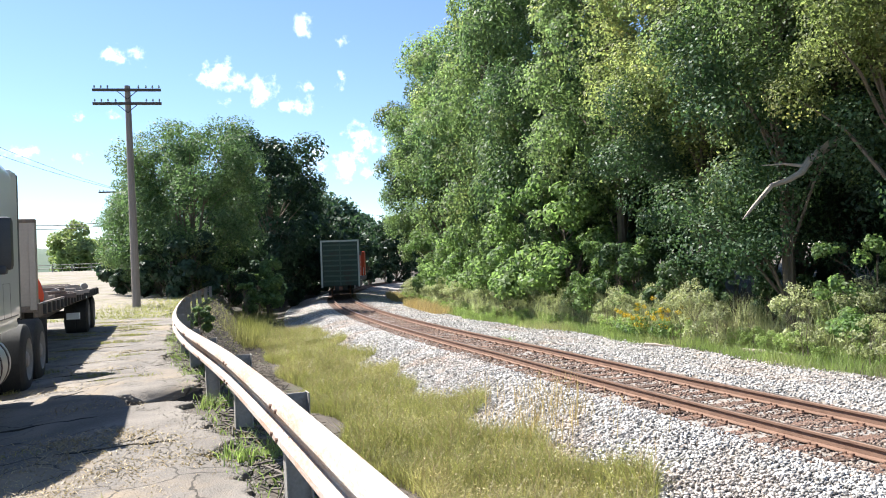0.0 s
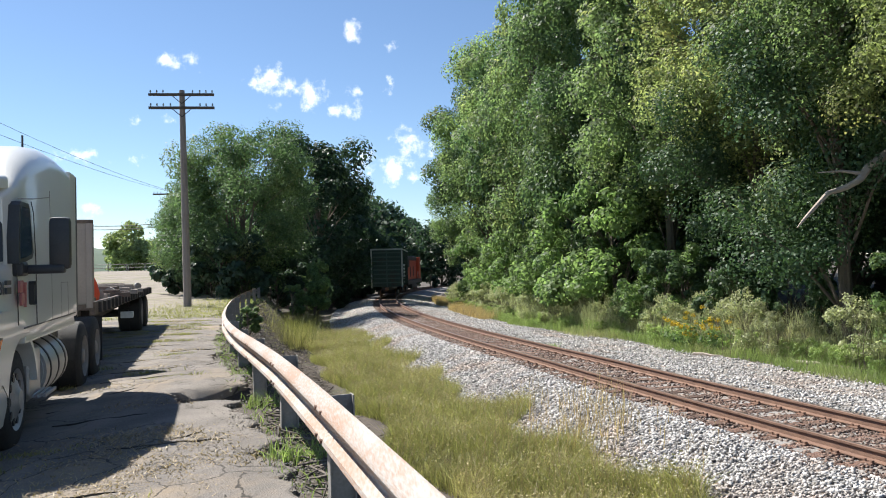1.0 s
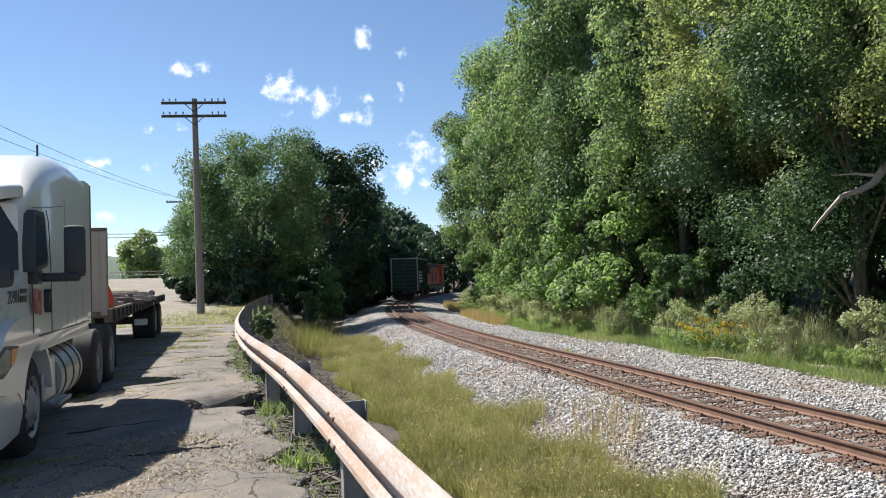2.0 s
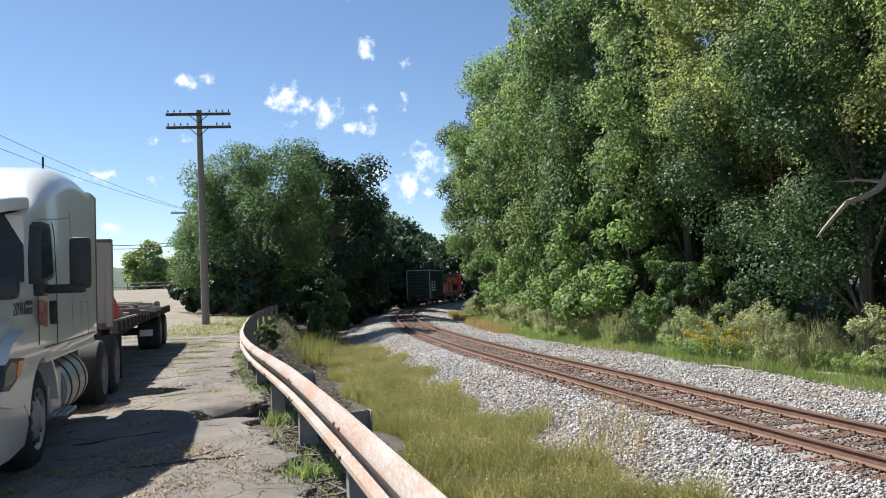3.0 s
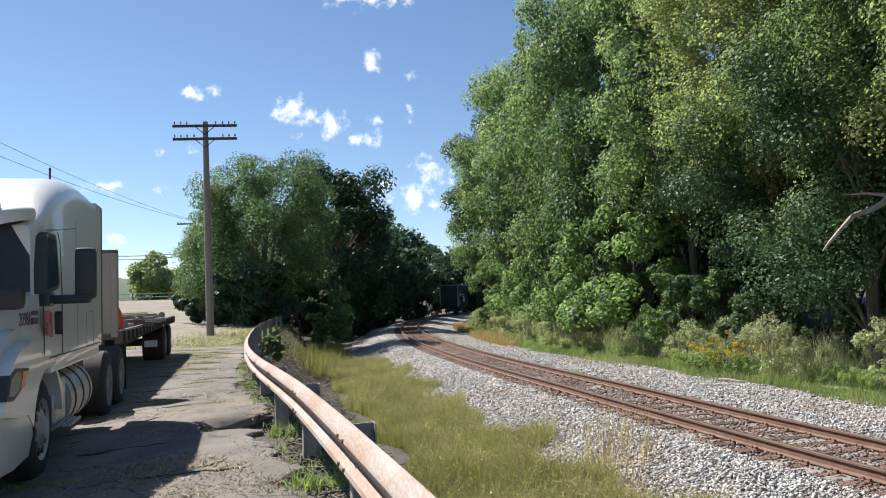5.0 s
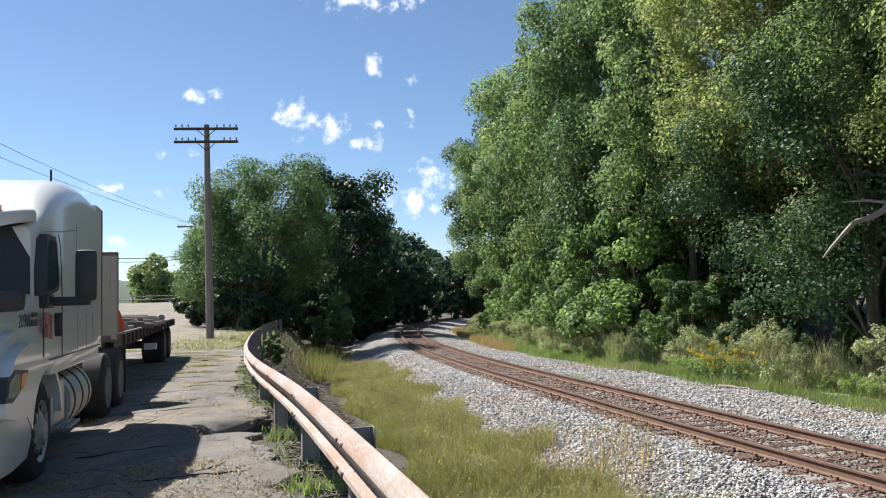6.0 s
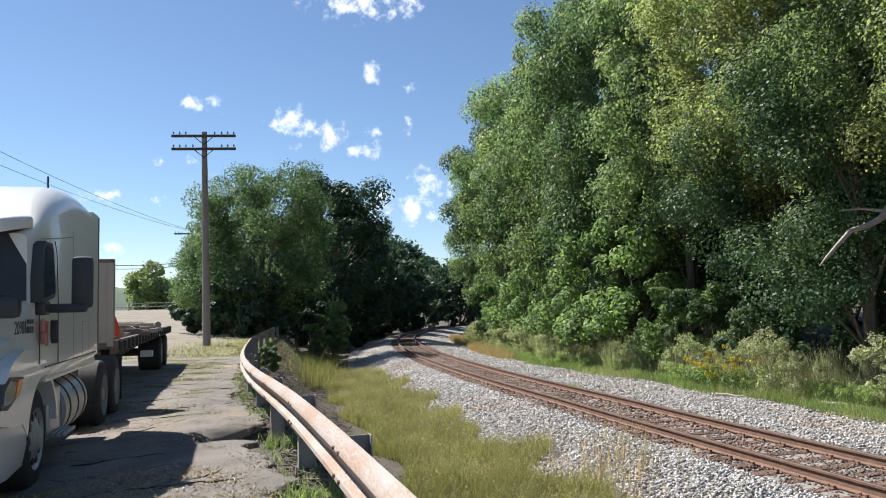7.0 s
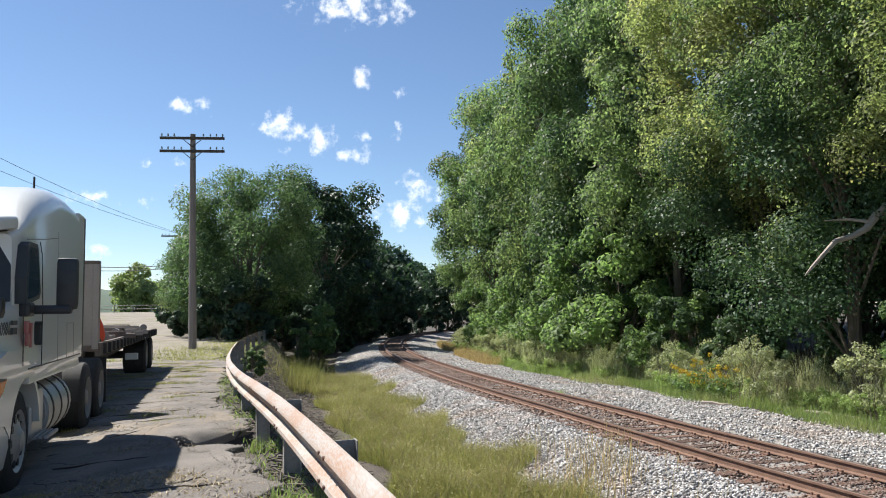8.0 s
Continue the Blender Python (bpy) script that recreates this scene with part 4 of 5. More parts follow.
make_stones("crib_stones", 7, 44000, -1.6, 1.5, "stone_rust", "rust-stained stones between the ties", (0.018, 0.038), 0.018)


# ---- telegraph pole and wires ----
def make_pole(x, y, height, turn, arms=2, name="telegraph_pole", scale=1.0, label="tall weathered wooden telegraph pole with two cross-arms and no wires"):
    top = tagged(empty(name), label, "utility pole")
    bm = tube(bmesh.new(), [(0, 0, -0.5), (0, 0, height * 0.45), (0, 0, height)], [0.19 * scale, 0.165 * scale, 0.125 * scale], 12)
    part("shaft", bm, "wood_pole", top, "weathered grey-brown timber", True)
    for k in range(arms):
        z = height - 0.22 - 0.62 * k
        arm = part("cross_arm", boxed(-1.47, 1.47, -0.20, -0.10, z - 0.06, z + 0.06, 0.008), "dark_wood", top, "dark timber cross-arm")
        for sx in (-1, 1):
            brace = rod(bmesh.new(), (sx * 0.42, -0.15, z - 0.05), (0, -0.14, z - 0.42), 0.018, sides=6)
            part("brace", brace, "frame_black", top)
        for px in (-1.38, -1.1, -0.82, -0.5, 0.5, 0.82, 1.1, 1.38):
            if (k, px) in ((1, 0.5), (0, -0.5)):
                continue
            b = rod(bmesh.new(), (px, -0.15, z + 0.05), (px, -0.15, z + 0.12), 0.014, sides=6)
            rod(b, (px, -0.15, z + 0.11), (px, -0.15, z + 0.21), 0.045, 0.03, 8)
            part("insulator", b, "glass_ins", arm, "glass insulator on a pin")
    p = place(x, y)
    top.matrix_basis = pose(p.x, p.y, p.z, 0, -0.6, turn)
    return top


make_pole(-11.05, 36.0, 10.15, 8)
second = make_pole(-21.6, 66.6, 8.5, 12, 1, label="farther wooden utility pole behind the tree")


def cable(name, a, b, sag, r, label):
    a, b = Vector(a), Vector(b)
    pts = [a.lerp(b, k / 24) - Vector((0, 0, sag * 4 * (k / 24) * (1 - k / 24))) for k in range(25)]
    return tagged(link(name, tube(bmesh.new(), pts, [r] * 25, 5), "wire", smooth=True), label, "cable")


cable("overhead_cable", (-21.0, 66.6, 6.0), (-52, 80, 10.5), 1.6, 0.035, "black overhead cable sagging from the pole")
cable("overhead_cable", (-21.4, 66.6, 5.7), (-52, 80, 10.1), 1.6, 0.03, "black overhead cable sagging from the pole")
cable("overhead_cable", (-21.6, 66.6, 8.6), (-22.0, 30, 10.6), 0.5, 0.012, "thin black overhead cable")
cable("overhead_cable", (-21.4, 66.6, 8.5), (-22.6, 30, 10.0), 0.5, 0.012, "thin black overhead cable")


# ---- the lorry: tractor and flatbed trailer, parked on the lot ----
HEAD = 15.5
TRUCK = pose(-5.125, 7.355, 0.045, 0, 0, HEAD - 90)
TRAILER = pose(-5.23, 7.17, 0.045, 0, 0, HEAD - 90)


def section(x, w0, w1, z0, z1, r):
    """A rounded body section across the lorry at x: half widths below and above, heights, corner radius."""
    pts = [(-w0, z0), (w0, z0)]
    for k in range(6):
        a = k / 5 * math.pi / 2
        pts.append((w1 - r + r * math.cos(a), z1 - r + r * math.sin(a)))
    for k in range(6):
        a = math.pi / 2 + k / 5 * math.pi / 2
        pts.append((-w1 + r + r * math.cos(a), z1 - r + r * math.sin(a)))
    return [(x, y, z) for y, z in pts]


def make_wheel(parent, x, y, width, dual=False, rim=True, r=0.5):
    """A road wheel; its outer face points along +y."""
    wheel = tagged(empty("wheel"), "")
    wheel.parent = parent
    wheel.matrix_basis = pose(x, y, r - 0.02)
    bm = bmesh.new()
    prof = ((0.29, -width / 2), (0.40, -width / 2), (r - 0.03, -width / 2 + 0.02), (r, -width / 2 + 0.05), (r, -0.02), (r - 0.012, -0.012), (r - 0.012, 0.012), (r, 0.02), (r, width / 2 - 0.05), (r - 0.03, width / 2 - 0.02), (0.40, width / 2), (0.29, width / 2))
    loft(bm, [[(a * math.cos(k * math.pi / 18), b, a * math.sin(k * math.pi / 18)) for a, b in prof] for k in range(36)] + [[(a, b, 0) for a, b in prof]], close=False, caps=False)
    part("tyre", bm, "rubber", wheel, "black rubber tyre", True)
    if rim:
        bm = bmesh.new()
        deep = -0.09 if dual else 0.0
        prof = ((0.295, width / 2 + 0.005), (0.28, width / 2 - 0.01), (0.255, width / 2 - 0.03 + deep), (0.16, width / 2 + deep), (0.11, width / 2 + 0.02 + deep * 0.5), (0.09, width / 2 + 0.04 + deep * 0.5), (0.0, width / 2 + 0.045 + deep * 0.5))
        loft(bm, [[(a * math.cos(k * math.pi / 18), b, a * math.sin(k * math.pi / 18)) for a, b in prof] for k in range(36)] + [[(a, b, 0) for a, b in prof]], close=False, caps=False)
        bmesh.ops.recalc_face_normals(bm, faces=bm.faces)
        disc = part("rim", bm, "post" if dual else "alloy", wheel, "dull grey steel rim" if dual else "bright alloy rim", True)
        for k in range(10):
            a = k * math.pi / 5
            u = Vector((0.215 * math.cos(a), width / 2 + deep, 0.215 * math.sin(a)))
            part("rim_hole", rod(bmesh.new(), u - Vector((0, 0.05, 0)), u - Vector((0, 0.006, 0)), 0.038, sides=10), "black_plastic", disc)
    return wheel


def flat_text(name, words, size, mat, parent, m):
    cu = bpy.data.curves.new(name, "FONT")
    cu.body, cu.size, cu.extrude = words, size, 0.002
    cu.materials.append(M[mat])
    ob = new(name, cu)
    ob.parent, ob.matrix_basis = parent, m
    return ob


def make_tractor():
    t = tagged(empty("semi_truck", TRUCK), "white long-nosed semi truck with a sleeper cab parked on the lot", "truck")
    body = loft(bmesh.new(), [section(x, w, w1, 1.06, z, r) for x, w, w1, z, r in
                              ((0.40, 1.15, 1.12, 2.44, 0.06), (0.30, 1.19, 1.16, 2.50, 0.08), (0.10, 1.225, 1.195, 2.62, 0.12), (-0.2, 1.24, 1.21, 2.82, 0.20), (-0.55, 1.25, 1.22, 2.98, 0.25),
                               (-0.95, 1.25, 1.225, 3.09, 0.27), (-1.4, 1.25, 1.225, 3.14, 0.26), (-1.9, 1.25, 1.225, 3.14, 0.24), (-2.35, 1.25, 1.225, 3.11, 0.22), (-2.62, 1.25, 1.225, 3.08, 0.20))])
    part("cab", body, "paint_white", t, "off-white painted cab and sleeper", True)
    for y in (1.10, -1.225):
        ext = part("side_extender", boxed(-3.04, -2.60, y, y + 0.125, 1.10, 3.02, 0.03), "paint_white", t)
        part("extender_edge", boxed(-3.13, -3.04, y + 0.01, y + 0.125, 1.08, 3.0, 0.01), "black_plastic", ext, "black rubber edge")
    for y in (1.13, -1.24):
        part("side_skirt", boxed(-2.75, 0.10, y, y + 0.11, 1.0, 1.075, 0.02), "paint_white", t)
    part("skirt_seam", boxed(-2.75, 0.16, 1.235, 1.252, 1.15, 1.163), "black_plastic", t)

    # windscreen with its dark surround, sun visor and lamps
    def strip(inset, fwd):
        rows = []
        for z, x, w in ((1.80, 0.70, 1.14), (2.14, 0.63, 1.12), (2.48, 0.56, 1.09)):
            rows.append([(x - 0.24 * abs(k / 5) ** 2.4 + fwd, (w - inset) * k / 5, z + (0.6 * inset * (1 if z < 2 else -1) if z != 2.14 else 0)) for k in range(-5, 6)])
        return loft(bmesh.new(), rows, close=False, caps=False)
    part("windscreen_surround", strip(0.0, 0.012), "black_plastic", t, "", True)
    part("windscreen", strip(0.09, 0.022), "cab_glass", t, "dark glass windscreen", True)
    part("dashboard_paper", boxed(0.60, 0.612, 0.62, 0.90, 1.87, 1.97), "paper", t, "pale paper behind the windscreen")
    part("wiper", tube(bmesh.new(), [(0.74, 0.25, 1.83), (0.70, 0.55, 1.90), (0.62, 0.95, 1.95)], [0.012, 0.010, 0.006], 5), "black_plastic", t)
    cowl = loft(bmesh.new(), [section(x, w, w1, 1.2, z, 0.1) for x, w, w1, z in ((1.1, 1.10, 1.02, 1.64), (0.75, 1.17, 1.10, 1.74), (0.45, 1.2, 1.16, 1.80), (0.1, 1.22, 1.18, 1.83))])
    part("cowl", cowl, "paint_white", t, "", True)
    visor = loft(bmesh.new(), [section(x, w, w, z - 0.12, z, 0.05) for x, w, z in ((0.74, 0.80, 2.50), (0.64, 1.0, 2.56), (0.48, 1.10, 2.60), (0.26, 1.14, 2.63))])
    part("sun_visor", visor, "paint_white", t, "white visor over the windscreen", True)
    for y in (-0.8, -0.3, 0.0, 0.3, 0.8):
        x = 0.52 if abs(y) > 0.5 else 0.60
        part("marker_light", boxed(x, x + 0.14, y - 0.11, y + 0.11, 2.56, 2.635, 0.018), "amber", t, "amber roof marker light")

    # doors: window, seams, handle, sleeper hatch
    ring = [(0.36, 1.78), (0.36, 2.02), (0.32, 2.34), (0.26, 2.38), (-0.06, 2.38), (-0.12, 2.32), (-0.26, 1.90), (-0.20, 1.84), (0.10, 1.80)]
    for sy in (1, -1):
        y0, y1 = sorted((sy * 1.14, sy * 1.250))
        part("window_seal", plate(bmesh.new(), ring, y0, y1), "black_plastic", t)
        glassy = [(0.06 + (x - 0.06) * 0.80, 2.08 + (z - 2.08) * 0.84) for x, z in ring]
        y0, y1 = sorted((sy * 1.15, sy * 1.254))
        part("side_window", plate(bmesh.new(), glassy, y0, y1), "cab_glass", t, "dark side window")

    def seam(name, points, r=0.005, mat="frame_black"):
        part(name, tube(bmesh.new(), [(x, 1.2495 - 0.0125 * (z - 1.0), z) for x, z in points], [r] * len(points), 5), mat, t)
    seam("door_seam", ((-0.40, 1.16), (-0.42, 1.8), (-0.36, 2.3), (-0.26, 2.42)))
    seam("door_seam", ((0.40, 1.2), (0.42, 1.8)))
    part("door_handle", boxed(-0.24, -0.12, 1.235, 1.268, 1.37, 1.61, 0.045), "black_plastic", t, "black upright grab recess")
    seam("sleeper_hatch", ((-2.23, 1.15), (-1.78, 1.15), (-1.78, 1.57), (-2.23, 1.57), (-2.23, 1.15)), 0.005, "post")
    seam("roof_seam", ((0.30, 2.40), (-0.4, 2.46), (-1.22, 2.55)), 0.005, "post")
    seam("sleeper_seam", ((-1.22, 1.16), (-1.22, 2.0), (-1.22, 2.62)), 0.004, "post")
    part("aerial", rod(bmesh.new(), (-1.5, 0.9, 3.05), (-1.5, 0.9, 3.3), 0.012, sides=6), "black_plastic", t)
    # lettering and decals
    face = Matrix.Translation((1.14, 1.205, 1.50)) @ Matrix(((-1, 0, 0, 0), (0, 0, 1, 0), (0, 1, 0, 0), (0, 0, 0, 1)))
    flat_text("fleet_number", "20981", 0.165, "dark_decal", t, face)
    part("small_print", box(boxed(0.50, 0.66, 1.19, 1.212, 1.50, 1.56), 0.50, 0.66, 1.19, 1.212, 1.585, 1.625), "dark_decal", t, "unreadable small dark print")
    part("door_decal", box(box(boxed(0.22, 0.36, 1.235, 1.254, 1.50, 1.62, 0.02), 0.16, 0.30, 1.235, 1.254, 1.38, 1.50, 0.02), 0.08, 0.13, 1.235, 1.254, 1.36, 1.60), "red_decal", t, "faded red door emblem")
    # mirrors
    part("mirror", boxed(-0.02, 0.10, 1.45, 1.65, 1.72, 2.24, 0.05), "black_plastic", t, "large black door mirror", True)
    part("mirror_arm", box(boxed(0.06, 0.30, 1.16, 1.27, 1.66, 1.80, 0.03), 0.0, 0.12, 1.2, 1.6, 1.68, 1.77, 0.03), "black_plastic", t)
    part("hood_mirror", boxed(0.92, 1.06, 0.95, 1.22, 1.64, 1.84, 0.06), "black_plastic", t, "black bonnet mirror", True)

    # bonnet, wings, bumper, headlamps
    hood = loft(bmesh.new(), [section(x, w, w1, 0.85, z, r) for x, w, w1, z, r in
                              ((1.92, 0.66, 0.56, 1.20, 0.16), (1.75, 0.78, 0.66, 1.38, 0.24), (1.35, 0.92, 0.80, 1.53, 0.28), (0.85, 1.02, 0.92, 1.64, 0.30), (0.30, 1.10, 1.02, 1.71, 0.28))])
    part("bonnet", hood, "paint_white", t, "white sloping bonnet", True)
    wx = 0.18
    arch = [(wx + 0.60 * math.cos(a), 0.48 + 0.60 * math.sin(a)) for a in [radians(d) for d in range(170, 9, -10)]]
    outline = [(-0.46, 0.62)] + arch + [(0.96, 0.72), (1.30, 0.74), (1.66, 0.80), (1.74, 0.96), (1.62, 1.20), (1.34, 1.38), (0.95, 1.47), (0.5, 1.45), (0.15, 1.35), (-0.16, 1.20), (-0.40, 0.98)]
    for sy in (1, -1):
        y0, y1 = sorted((sy * 0.74, sy * 1.24))
        f = plate(bmesh.new(), outline, y0, y1)
        bmesh.ops.bevel(f, geom=[e for e in f.edges if all(abs(v.co.y) > 1.2 for v in e.verts) and all(v.co.z > 0.9 and math.hypot(v.co.x - wx, v.co.z - 0.48) > 0.63 for v in e.verts)], offset=0.11, segments=4, affect="EDGES")
        part("wing", f, "paint_white", t, "white wheel wing", True)
        lamp = [(0.96, 1.13), (1.10, 1.00), (1.46, 0.90), (1.66, 0.92), (1.60, 1.10), (1.40, 1.16)]
        y0, y1 = sorted((sy * 1.0, sy * 1.246))
        hl = part("headlight", plate(bmesh.new(), lamp, y0, y1), "black_plastic", t, "swept headlight in a dark bezel")
        lens = [(1.22, 1.10), (1.28, 0.98), (1.48, 0.94), (1.62, 0.96), (1.56, 1.08), (1.40, 1.13)]
        y0, y1 = sorted((sy * 1.1, sy * 1.252))
        part("lens", plate(bmesh.new(), lens, y0, y1), "lamp_clear", hl, "clear headlight lens")
        amber = [(0.99, 1.115), (1.11, 1.012), (1.25, 0.975), (1.19, 1.115)]
        part("turn_light", plate(bmesh.new(), amber, y0, y1), "amber", hl, "amber turn light")
        low = loft(bmesh.new(), [[(x, sy * w0, z) for x, w0, z in ring2] for ring2 in
                                 (((0.80, 1.02, 0.34), (0.80, 1.20, 0.34), (0.80, 1.235, 0.52), (0.84, 1.235, 0.71), (0.84, 1.02, 0.71)),
                                  ((1.2, 0.98, 0.30), (1.2, 1.18, 0.30), (1.2, 1.225, 0.50), (1.2, 1.225, 0.735), (1.2, 0.98, 0.735)),
                                  ((1.6, 0.9, 0.28), (1.62, 1.10, 0.28), (1.66, 1.15, 0.50), (1.64, 1.14, 0.79), (1.6, 0.9, 0.79)),
                                  ((1.75, 0.7, 0.28), (1.84, 0.86, 0.28), (1.88, 0.90, 0.50), (1.84, 0.88, 0.82), (1.75, 0.7, 0.82)))])
        part("bumper_corner", low, "paint_white", t, "white bumper corner", True)
    part("bumper", boxed(1.55, 1.95, -0.92, 0.92, 0.30, 0.80, 0.08), "paint_white", t, "white front bumper", True)
    part("grille", boxed(1.72, 1.93, -0.55, 0.55, 0.82, 1.16, 0.04), "frame_black", t)

    # frame, tank, steps, wheels
    part("chassis", boxed(-6.1, 1.6, -0.45, 0.45, 0.62, 0.98), "frame_black", t, "black frame rails")
    part("undertray", boxed(-2.9, 0.0, -1.0, 1.0, 0.60, 1.0), "frame_black", t)
    for sy in (1, -1):
        tank = rod(bmesh.new(), (-2.35, sy * 0.86, 0.60), (-0.98, sy * 0.86, 0.60), 0.36, sides=28)
        bmesh.ops.bevel(tank, geom=[e for e in tank.edges if abs(e.verts[0].co.x - e.verts[1].co.x) < 1e-4 and len(e.link_faces) == 2], offset=0.03, segments=2, affect="EDGES")
        tank = part("fuel_tank", tank, "tank_alloy", t, "dull alloy cylindrical fuel tank", True)
        for x in (-2.15, -1.72, -1.25):
            part("strap", rod(bmesh.new(), (x - 0.03, sy * 0.86, 0.60), (x + 0.03, sy * 0.86, 0.60), 0.367, sides=28), "frame_black", tank, "tank strap", True)
        y0, y1 = sorted((sy * 0.8, sy * 1.18))
        part("step_box", boxed(-0.90, -0.36, y0, y1, 0.42, 0.90, 0.03), "tank_alloy", t, "grey battery and step box")
        treads = bmesh.new()
        for k in range(4):
            y0, y1 = sorted((sy * (1.14 + 0.05 * k), sy * (1.17 + 0.05 * k)))
            box(treads, -0.98, -0.40, y0, y1, 0.40, 0.43)
        part("step", treads, "alloy", t, "bright slatted alloy step")
    for sy in (1, -1):
        w = make_wheel(t, wx, sy * 1.03, 0.29)
        if sy < 0:
            w.matrix_basis = w.matrix_basis @ pose(0, 0, 0, 0, 0, 180)
        for x in (-3.75, -5.05):
            w = make_wheel(t, x, sy * 0.92, 0.58, True)
            if sy < 0:
                w.matrix_basis = w.matrix_basis @ pose(0, 0, 0, 0, 0, 180)
    for y in (0.65, -1.2):
        part("mud_guard", boxed(-5.75, -5.72, y, y + 0.55, 0.2, 0.95), "rubber", t, "black mud flap")
    return t


def make_trailer():
    t = tagged(empty("flatbed_trailer", TRAILER), "rusty steel flatbed trailer loaded with straps and timber bits", "trailer")
    part("deck", boxed(-17.9, -5.5, -1.25, 1.25, 1.06, 1.16, 0.01), "trailer_steel", t, "worn plank deck")
    for sy in (1, -1):
        y0, y1 = sorted((sy * 1.22, sy * 1.29))
        part("side_rail", boxed(-17.9, -5.5, y0, y1, 0.98, 1.20, 0.012), "trailer_steel", t, "rusty side rail with stake pockets")
        web = plate(bmesh.new(), [(-17.6, 1.06), (-17.6, 0.72), (-12.5, 0.62), (-8.6, 0.62), (-7.2, 0.86), (-5.6, 0.88), (-5.6, 1.06)], sy * 0.5, sy * 0.56)
        part("beam", web, "frame_black", t, "black main beam")
    pocket = boxed(-0.05, 0.05, -0.03, 0.03, 0, 0.18, 0.005)
    base = None
    for k in range(20):
        o = part("stake_pocket", pocket, "frame_black", t) if base is None else new("stake_pocket", base.data)
        base = base or o
        o.parent, o.matrix_basis = t, pose(-6.0 - k * 0.61, 1.31, 1.0)
    part("headboard", boxed(-5.62, -5.50, -1.22, 1.22, 1.16, 2.52, 0.015), "plate_alloy", t, "ribbed metal headboard")
    part("headboard_cap", boxed(-5.65, -5.47, -1.27, 1.27, 2.50, 2.56, 0.015), "trailer_steel", t)
    for y in (-1.22, 1.22):
        part("headboard_post", boxed(-5.66, -5.46, y - 0.05, y + 0.05, 1.1, 2.5, 0.01), "plate_alloy", t)
    for x in (-15.4, -17.2):
        for sy in (1, -1):
            w = make_wheel(t, x, sy * 0.93, 0.60, True, r=0.49)
            if sy < 0:
                w.matrix_basis = w.matrix_basis @ pose(0, 0, 0, 0, 0, 180)
        part("axle", rod(bmesh.new(), (x, -0.9, 0.48), (x, 0.9, 0.48), 0.07), "frame_black", t)
    for y in (-0.7, 0.7):
        leg = boxed(-8.75, -8.6, y - 0.08, y + 0.08, 0.35, 1.05, 0.01)
        part("landing_leg", box(leg, -8.85, -8.5, y - 0.14, y + 0.14, 0.30, 0.36, 0.01), "frame_black", t)
    part("tail_plate", boxed(-13.2, -13.0, 0.9, 1.2, 0.5, 0.66, 0.01), "paper", t, "pale reflective plate")
    part("deck_marker", boxed(-14.0, -13.75, 1.29, 1.31, 1.0, 1.05), "paper", t, "white reflective strip")
    return t


def make_load():
    """Loose dunnage, chains and straps lying on the trailer deck."""
    rng = random.Random(6)
    for k in range(16):
        x = -6.3 - k * 0.70 + rng.uniform(-0.2, 0.2)
        if k % 3 == 2:
            bm = rod(bmesh.new(), (-0.06, 0, 0.10), (0.06, 0, 0.10), 0.10, sides=14)
            rod(bm, (-0.09, 0, 0.10), (0.09, 0, 0.10), 0.04, sides=8)
            name, mat, label, cat = "strap_winch", "post", "coiled grey load strap on the trailer deck", "strap"
        else:
            L = rng.uniform(0.5, 1.1)
            bm = boxed(-0.07, 0.07, -L, L, 0, 0.10, 0.012)
            box(bm, -0.05, 0.06, -L * 0.7, L * 0.8, 0.10, 0.10 + rng.uniform(0.03, 0.12), 0.012)
            name, mat, label, cat = "timber_bearer", "dead_wood" if k % 2 else "trailer_steel", "rough timber bearers stacked on the trailer deck", "timber"
        o = tagged(link(name, bm, mat), label, cat)
        o.matrix_basis = TRAILER @ pose(x, rng.uniform(0.2, 0.6) if k % 3 != 2 else 1.05, 1.16, 0, 0, rng.uniform(-20, 20))
    bm = loft(bmesh.new(), [[(r * math.cos(a) * (1 + 0.2 * math.sin(3 * a + z)), r * math.sin(a), z) for a in [k * math.pi / 5 for k in range(10)]] for z, r in ((0, 0.16), (0.15, 0.19), (0.35, 0.14), (0.5, 0.07), (0.56, 0.02))])
    o = tagged(link("orange_tarp", bm, "orange_cloth", smooth=True), "bright orange cloth bundled behind the trailer headboard", "tarp")
    o.matrix_basis = TRAILER @ pose(-6.35, 1.08, 1.16)


make_tractor()
make_trailer()
make_load()


